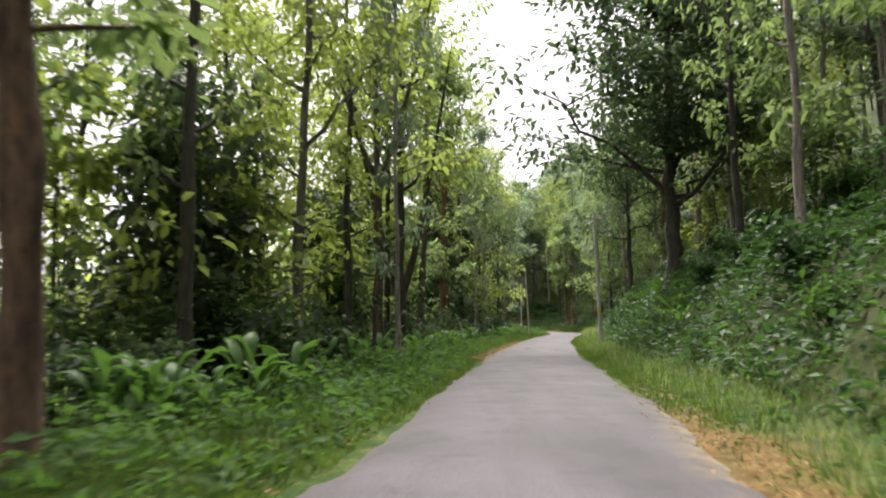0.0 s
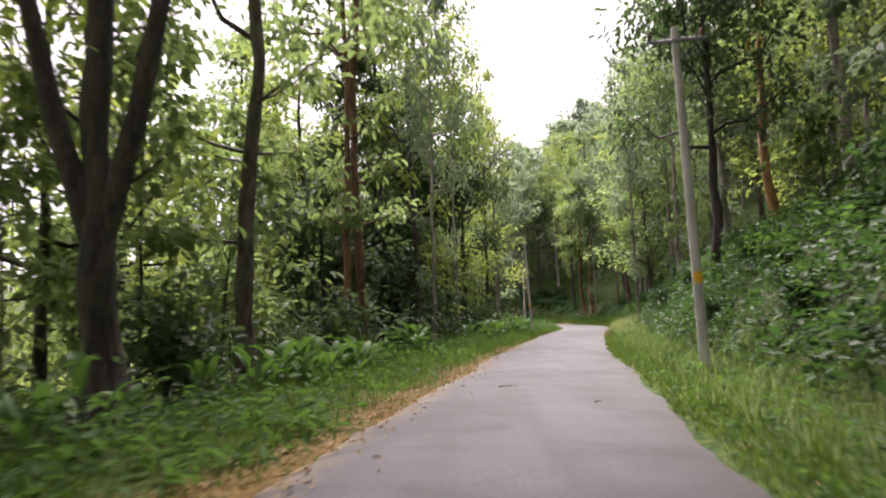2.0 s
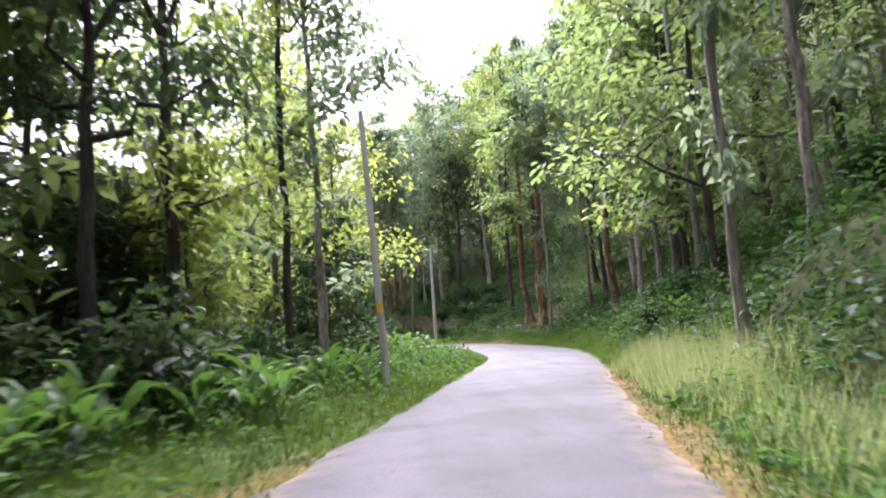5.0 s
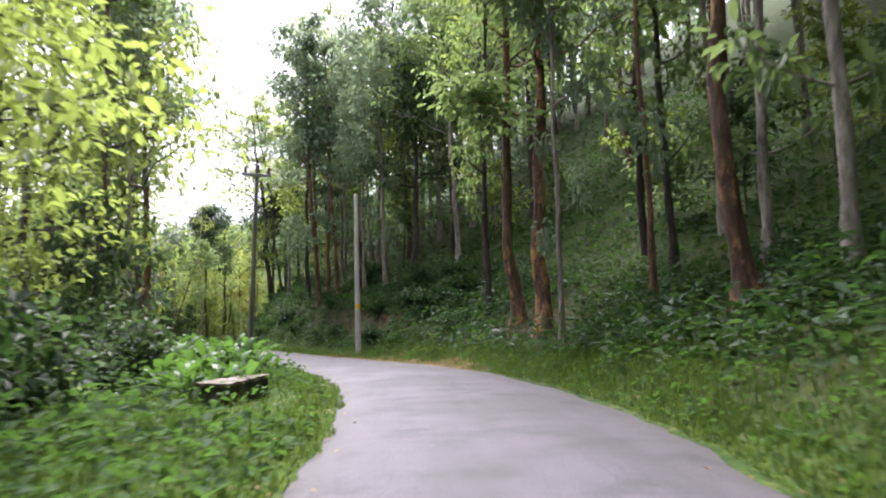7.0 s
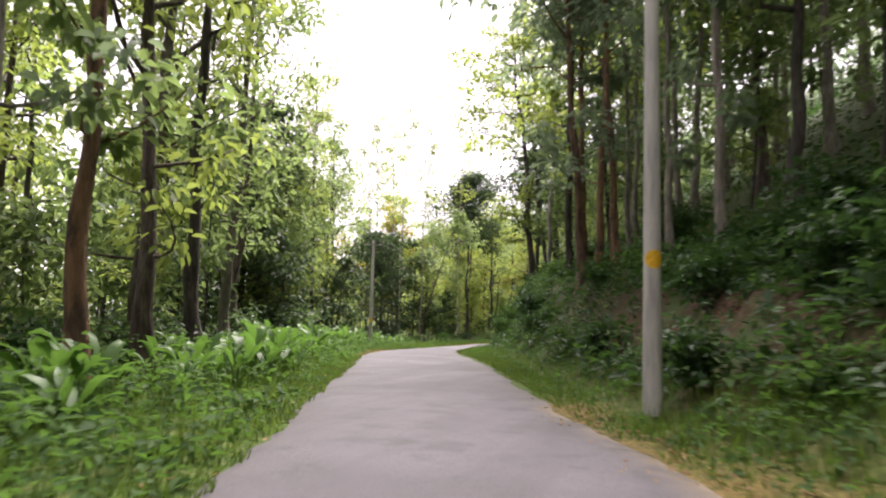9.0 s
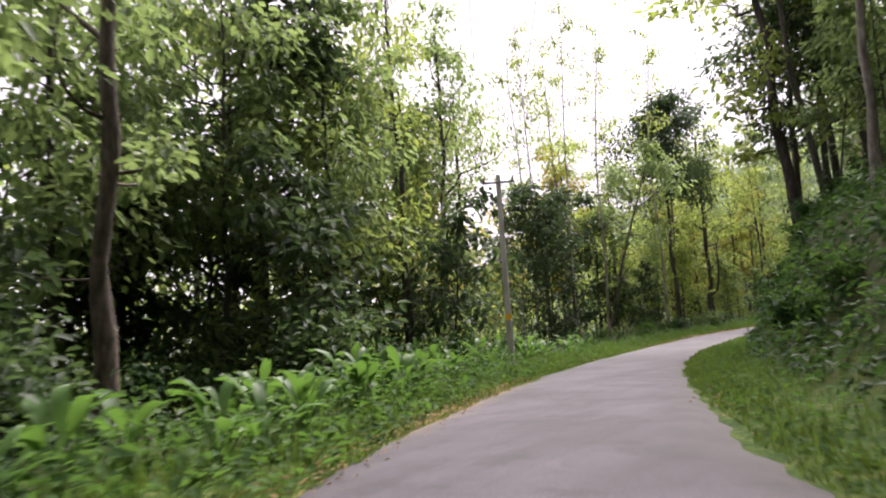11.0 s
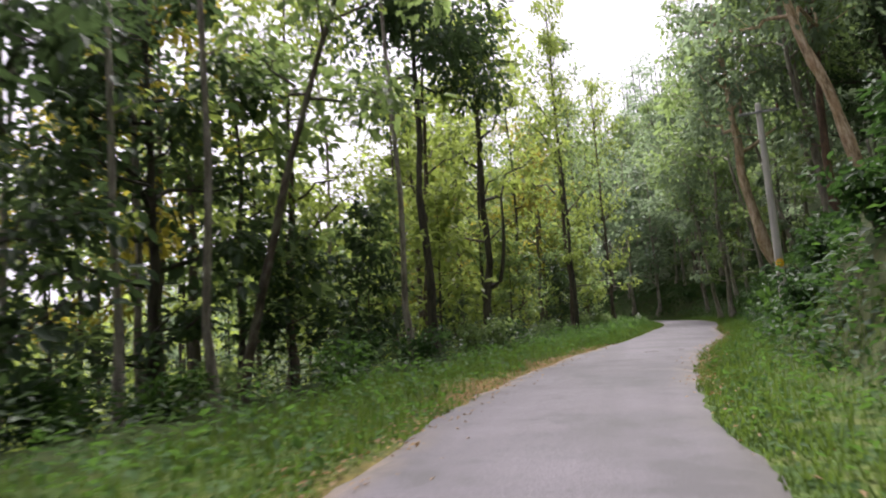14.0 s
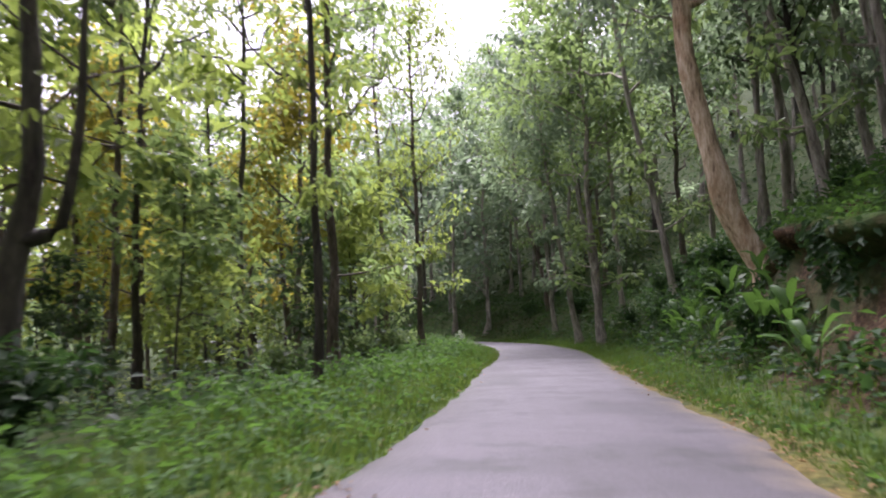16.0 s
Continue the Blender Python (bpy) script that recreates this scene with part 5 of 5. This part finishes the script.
herbs("wood_undergrowth", 16000, -6, 225, -22, -11, 2.8, 0.42, LEAF_LIGHT, "tall leafy undergrowth deeper in the wood", 517)
herbs("bend_herbs", 7000, 90, 106, -5.8, -1.7, 0.95, 0.15, HERB, "lush knee-high weeds on the inside of the bend", 518)
herbs("bend_herbs", 5500, 72, 84, -5.8, -1.7, 0.9, 0.15, HERB, "lush knee-high weeds before the culvert", 519)
herbs("bend_herbs", 9000, 112, 136, -7.5, -2.5, 0.9, 0.17, HERB, "lush waist-high weeds under large-leaved trees", 520)


def litter(count, line_lo, line_hi, side, far, seed):
    rg = np.random.default_rng(seed)
    ln = rg.uniform(line_lo, line_hi, count)
    edge = np.interp(ln, *(LEFT_EDGE if side < 0 else RIGHT_EDGE))
    lt = edge + side * (rg.normal(0.15, far * 0.4, count))
    x, y = place(ln, lt)
    z = profile(lt, ln, x, y) + 0.03 + rg.random(count) * 0.03
    v, f = leaves(np.c_[x, y, z], unit(rg, count) * [1, 1, 0.15], unit(rg, count) * 0.3 + [0, 0, 1], 0.07 * rg.uniform(0.4, 1.4, count), 0.04)
    tagged(new("leaf_litter", mesh_np("leaf_litter", v, f, LITTER)), "fallen brown and orange leaves along the tarmac edge", "fallen leaves", kind="stuff")


litter(1900, 24, 48, -1, 0.75, 601)
litter(900, 148, 172, -1, 0.9, 602)
litter(400, 2, 14, 1, 0.6, 603)
litter(260, 56, 68, 1, 0.5, 604)
litter(600, 92, 106, 1, 0.8, 605)
litter(500, 120, 132, -1, 0.6, 606)
litter(500, 155, 185, 1, 0.5, 607)
litter(700, -4, 200, -1, 0.6, 608)
litter(700, -4, 200, 1, 0.6, 609)

# ---------------------------------------------------------------- electricity poles and wires


def pole(x, y, height, mark, tilt, turn, arm, thick):
    """Tapered round pole with a painted yellow mark; arm: steel cross-arm with two insulators."""
    reach = 0.48 if thick > 0.08 else 0.26
    z = land(x, y)[0]
    e = tagged(new("utility_pole"), ("slim leaning dark timber electricity pole" if thick < 0.08 else "tall tapered grey electricity pole") + (" with a yellow painted mark" if mark else " without paint mark"), "utility pole", "electricity poles")
    g = np.linspace(0, 1, 9)
    v, f = tube(np.c_[0 * g, 0 * g, g * (height + 0.3) - 0.3], thick * (1 - 0.34 * g), 14)
    wood = thick < 0.08
    part("shaft", mesh_np("shaft", v, f, GREY_WOOD if wood else POLE, True), e)
    bm = bmesh.new()
    bmesh.ops.create_cone(bm, cap_ends=True, segments=14, radius1=thick * 0.67, radius2=thick * 0.5, depth=0.03, matrix=pose(0, 0, height + 0.012))
    part("cap", bm_mesh("cap", bm, POLE), e)
    if mark:
        th = np.linspace(-1.15, 1.15, 9) - math.pi / 2
        hh = 0.115 * np.sin(np.linspace(-1.5, 1.5, 6))
        rr = thick * (1 - 0.34 * mark / height) + 0.004
        wob = np.sqrt(1.02 - (hh / 0.118) ** 2) * np.array([1.0, 0.94, 1.0, 1.05, 0.97, 1.0])
        mv = np.array([[rr * math.cos(-math.pi / 2 + (a + math.pi / 2) * w), rr * math.sin(-math.pi / 2 + (a + math.pi / 2) * w), mark + b] for b, w in zip(hh, wob) for a in th])
        mf = [[r * 9 + c, r * 9 + c + 1, r * 9 + c + 10, r * 9 + c + 9] for r in range(5) for c in range(8)]
        part("painted_mark", mesh_np("painted_mark", mv, mf, YELLOW, True), e, "yellow paint mark")
    if arm:
        bm = bmesh.new()
        bmesh.ops.create_cube(bm, size=1, matrix=pose(0, -0.08, height - 0.25) @ Matrix.Diagonal((2 * reach + 0.14, 0.06, 0.07, 1)))
        bmesh.ops.bevel(bm, geom=bm.edges[:], offset=0.008, segments=1, affect="EDGES")
        ca = part("cross_arm", bm_mesh("cross_arm", bm, STEEL), e, "steel cross-arm")
        for sx in (-reach, reach):
            g2 = np.linspace(0, 1, 7)
            iv, jf = tube(np.c_[0 * g2 + sx, 0 * g2 - 0.08, height - 0.22 + g2 * 0.16], [0.02, 0.045, 0.025, 0.045, 0.025, 0.035, 0.012], 10)
            part("insulator", mesh_np("insulator", iv, jf, CERAMIC, True), ca)
    e.matrix_basis = pose(x, y, z, tilt[1], tilt[0], turn)
    return e.matrix_basis @ Vector((-reach, -0.08, height - 0.05)), e.matrix_basis @ Vector((reach, -0.08, height - 0.05))


POLES = [(7.36, 35.40, 6.4, 1.7, (-1.6, 0), -6, True, 0.1), (7.75, 69.50, 6.1, 1.75, (-2.5, 0), -8, False, 0.085), (8.80, 91.78, 5.0, 0, (2.2, 0), 9.5, True, 0.065),
         (10.67, 105.38, 6.6, 1.95, (0.0, 0), 17.5, False, 0.122), (-7.02, 136.65, 6.5, 1.75, (0.0, 0), 27.5, True, 0.122), (-0.10, 167.55, 6.0, 1.45, (-1.5, 0), -2.5, True, 0.125)]
ends = [pole(*p) for p in POLES]
for (a0, a1), (b0, b1) in zip(ends[:-1], ends[1:]):
    for a, b in ((a0, b0), (a1, b1)):
        g = np.linspace(0, 1, 17)
        pts = np.array(a)[None] * (1 - g)[:, None] + np.array(b)[None] * g[:, None]
        pts[:, 2] -= 0.5 * 4 * g * (1 - g)
        v, f = tube(pts, np.full(17, 0.006), 5)
        tagged(new("power_line", mesh_np("power_line", v, f, WIRE, True)), "thin sagging black overhead wire between poles", "wire", "overhead wires")

# ---------------------------------------------------------------- culvert wall, stones, twigs


def culvert_wall():
    """Low weathered parapet of a culvert with a broken stone-slab top."""
    e = tagged(new("culvert_wall"), "low weathered concrete culvert wall with mossy slab top", "wall")
    bm = bmesh.new()
    bmesh.ops.create_cube(bm, size=1, matrix=pose(0, 0, 0.02) @ Matrix.Diagonal((0.42, 1.8, 0.86, 1)))
    bmesh.ops.subdivide_edges(bm, edges=[d for d in bm.edges if abs((d.verts[0].co - d.verts[1].co).y) > 1], cuts=14)
    for v in bm.verts:
        v.co += Vector(noise.noise_vector(v.co * 3)) * 0.025
    part("body", bm_mesh("body", bm, DARK_CONCRETE), e, "dark stained concrete body")
    rgs = random.Random(5)
    y = -0.98
    while y < 0.85:
        ln = min(rgs.uniform(0.45, 0.75), 1.0 - y)
        bm = bmesh.new()
        bmesh.ops.create_cube(bm, size=1, matrix=pose(rgs.uniform(-0.02, 0.02), y + ln / 2, 0.495, rgs.uniform(-1, 1), rgs.uniform(-2, 2), rgs.uniform(-2, 2)) @ Matrix.Diagonal((0.54, ln - 0.02, 0.055, 1)))
        bmesh.ops.subdivide_edges(bm, edges=bm.edges[:], cuts=4, use_grid_fill=True)
        for v in bm.verts:
            v.co += Vector(noise.noise_vector(v.co * 7)) * Vector((0.05, 0.03, 0.022))
        part("coping_slab", bm_mesh("coping_slab", bm, SLAB), e)
        y += ln
    e.matrix_basis = pose(9.36, 87.55, -0.29, 0, 0, -13)


culvert_wall()


def rock(x, y, size, seed, words, material=STONE):
    bm = bmesh.new()
    bmesh.ops.create_icosphere(bm, subdivisions=3, radius=1)
    for v in bm.verts:
        v.co *= 1 + 0.35 * noise.noise(v.co * 1.3 + Vector((seed, 0, 0))) + 0.12 * noise.noise(v.co * 4 + Vector((0, seed, 0)))
        v.co = Vector((v.co.x * size[0], v.co.y * size[1], v.co.z * size[2]))
    ob = new("rock", bm_mesh("rock", bm, material, True))
    ob.matrix_basis = pose(x, y, land(x, y)[0] + size[2] * 0.35, 0, 0, seed * 40)
    tagged(ob, words, "rock")


rock(4.2, 62.4, (0.3, 0.24, 0.2), 3, "grey rounded boulder in the verge grass")
rock(15.35, 97.75, (0.35, 0.25, 0.18), 5, "mossy stone at the foot of the bank")


def marker_stone():
    e = tagged(new("marker_stone"), "small whitewashed roadside marker stone with a black foot", "marker stone")
    bm = bmesh.new()
    bmesh.ops.create_cube(bm, size=1, matrix=pose(0, 0, 0.62) @ Matrix.Diagonal((0.5, 0.22, 0.5, 1)))
    bmesh.ops.bevel(bm, geom=[d for d in bm.edges if abs(d.verts[0].co.y - d.verts[1].co.y) > 0.1 and d.verts[0].co.z > 0.7], offset=0.2, segments=5, affect="EDGES")
    part("head", bm_mesh("head", bm, WHITEWASH), e)
    bm = bmesh.new()
    bmesh.ops.create_cube(bm, size=1, matrix=pose(0, 0, 0.12) @ Matrix.Diagonal((0.54, 0.26, 0.5, 1)))
    bmesh.ops.bevel(bm, geom=bm.edges[:], offset=0.02, segments=1, affect="EDGES")
    part("foot", bm_mesh("foot", bm, BLACK), e, "black painted foot")
    e.matrix_basis = pose(-4.10, 208.99, land(-4.10, 208.99)[0], 0, 0, 20)


marker_stone()


def twig(x, y, ln, turn):
    g = np.linspace(0, 1, 7)
    v, f = tube(np.c_[(g - 0.5) * ln, np.sin(g * 5) * 0.03, 0.012 + 0 * g], 0.009 * (1 - 0.6 * g), 5)
    v2, f2 = tube(np.c_[(g * 0.3) * ln * 0.8, g * 0.12 * ln, 0.012 + 0.02 * g], 0.006 * (1 - 0.7 * g), 4)
    v, f = join([(v, f), (v2, f2)])
    ob = new("twig", mesh_np("twig", v, f, TIMBER, True))
    z = np.interp(y, *ROAD_Z) + 0.035
    ob.matrix_basis = pose(x, y, z, 0, 0, turn)
    tagged(ob, "small fallen dark twig lying on the tarmac", "twig", "twigs on the road")


for tw in ((3.65, 33.6, 0.3, 10), (4.6, 31.2, 0.15, 60), (-3.04, 166.06, 0.18, 40), (-3.81, 165.45, 0.35, 0)):
    twig(*tw)
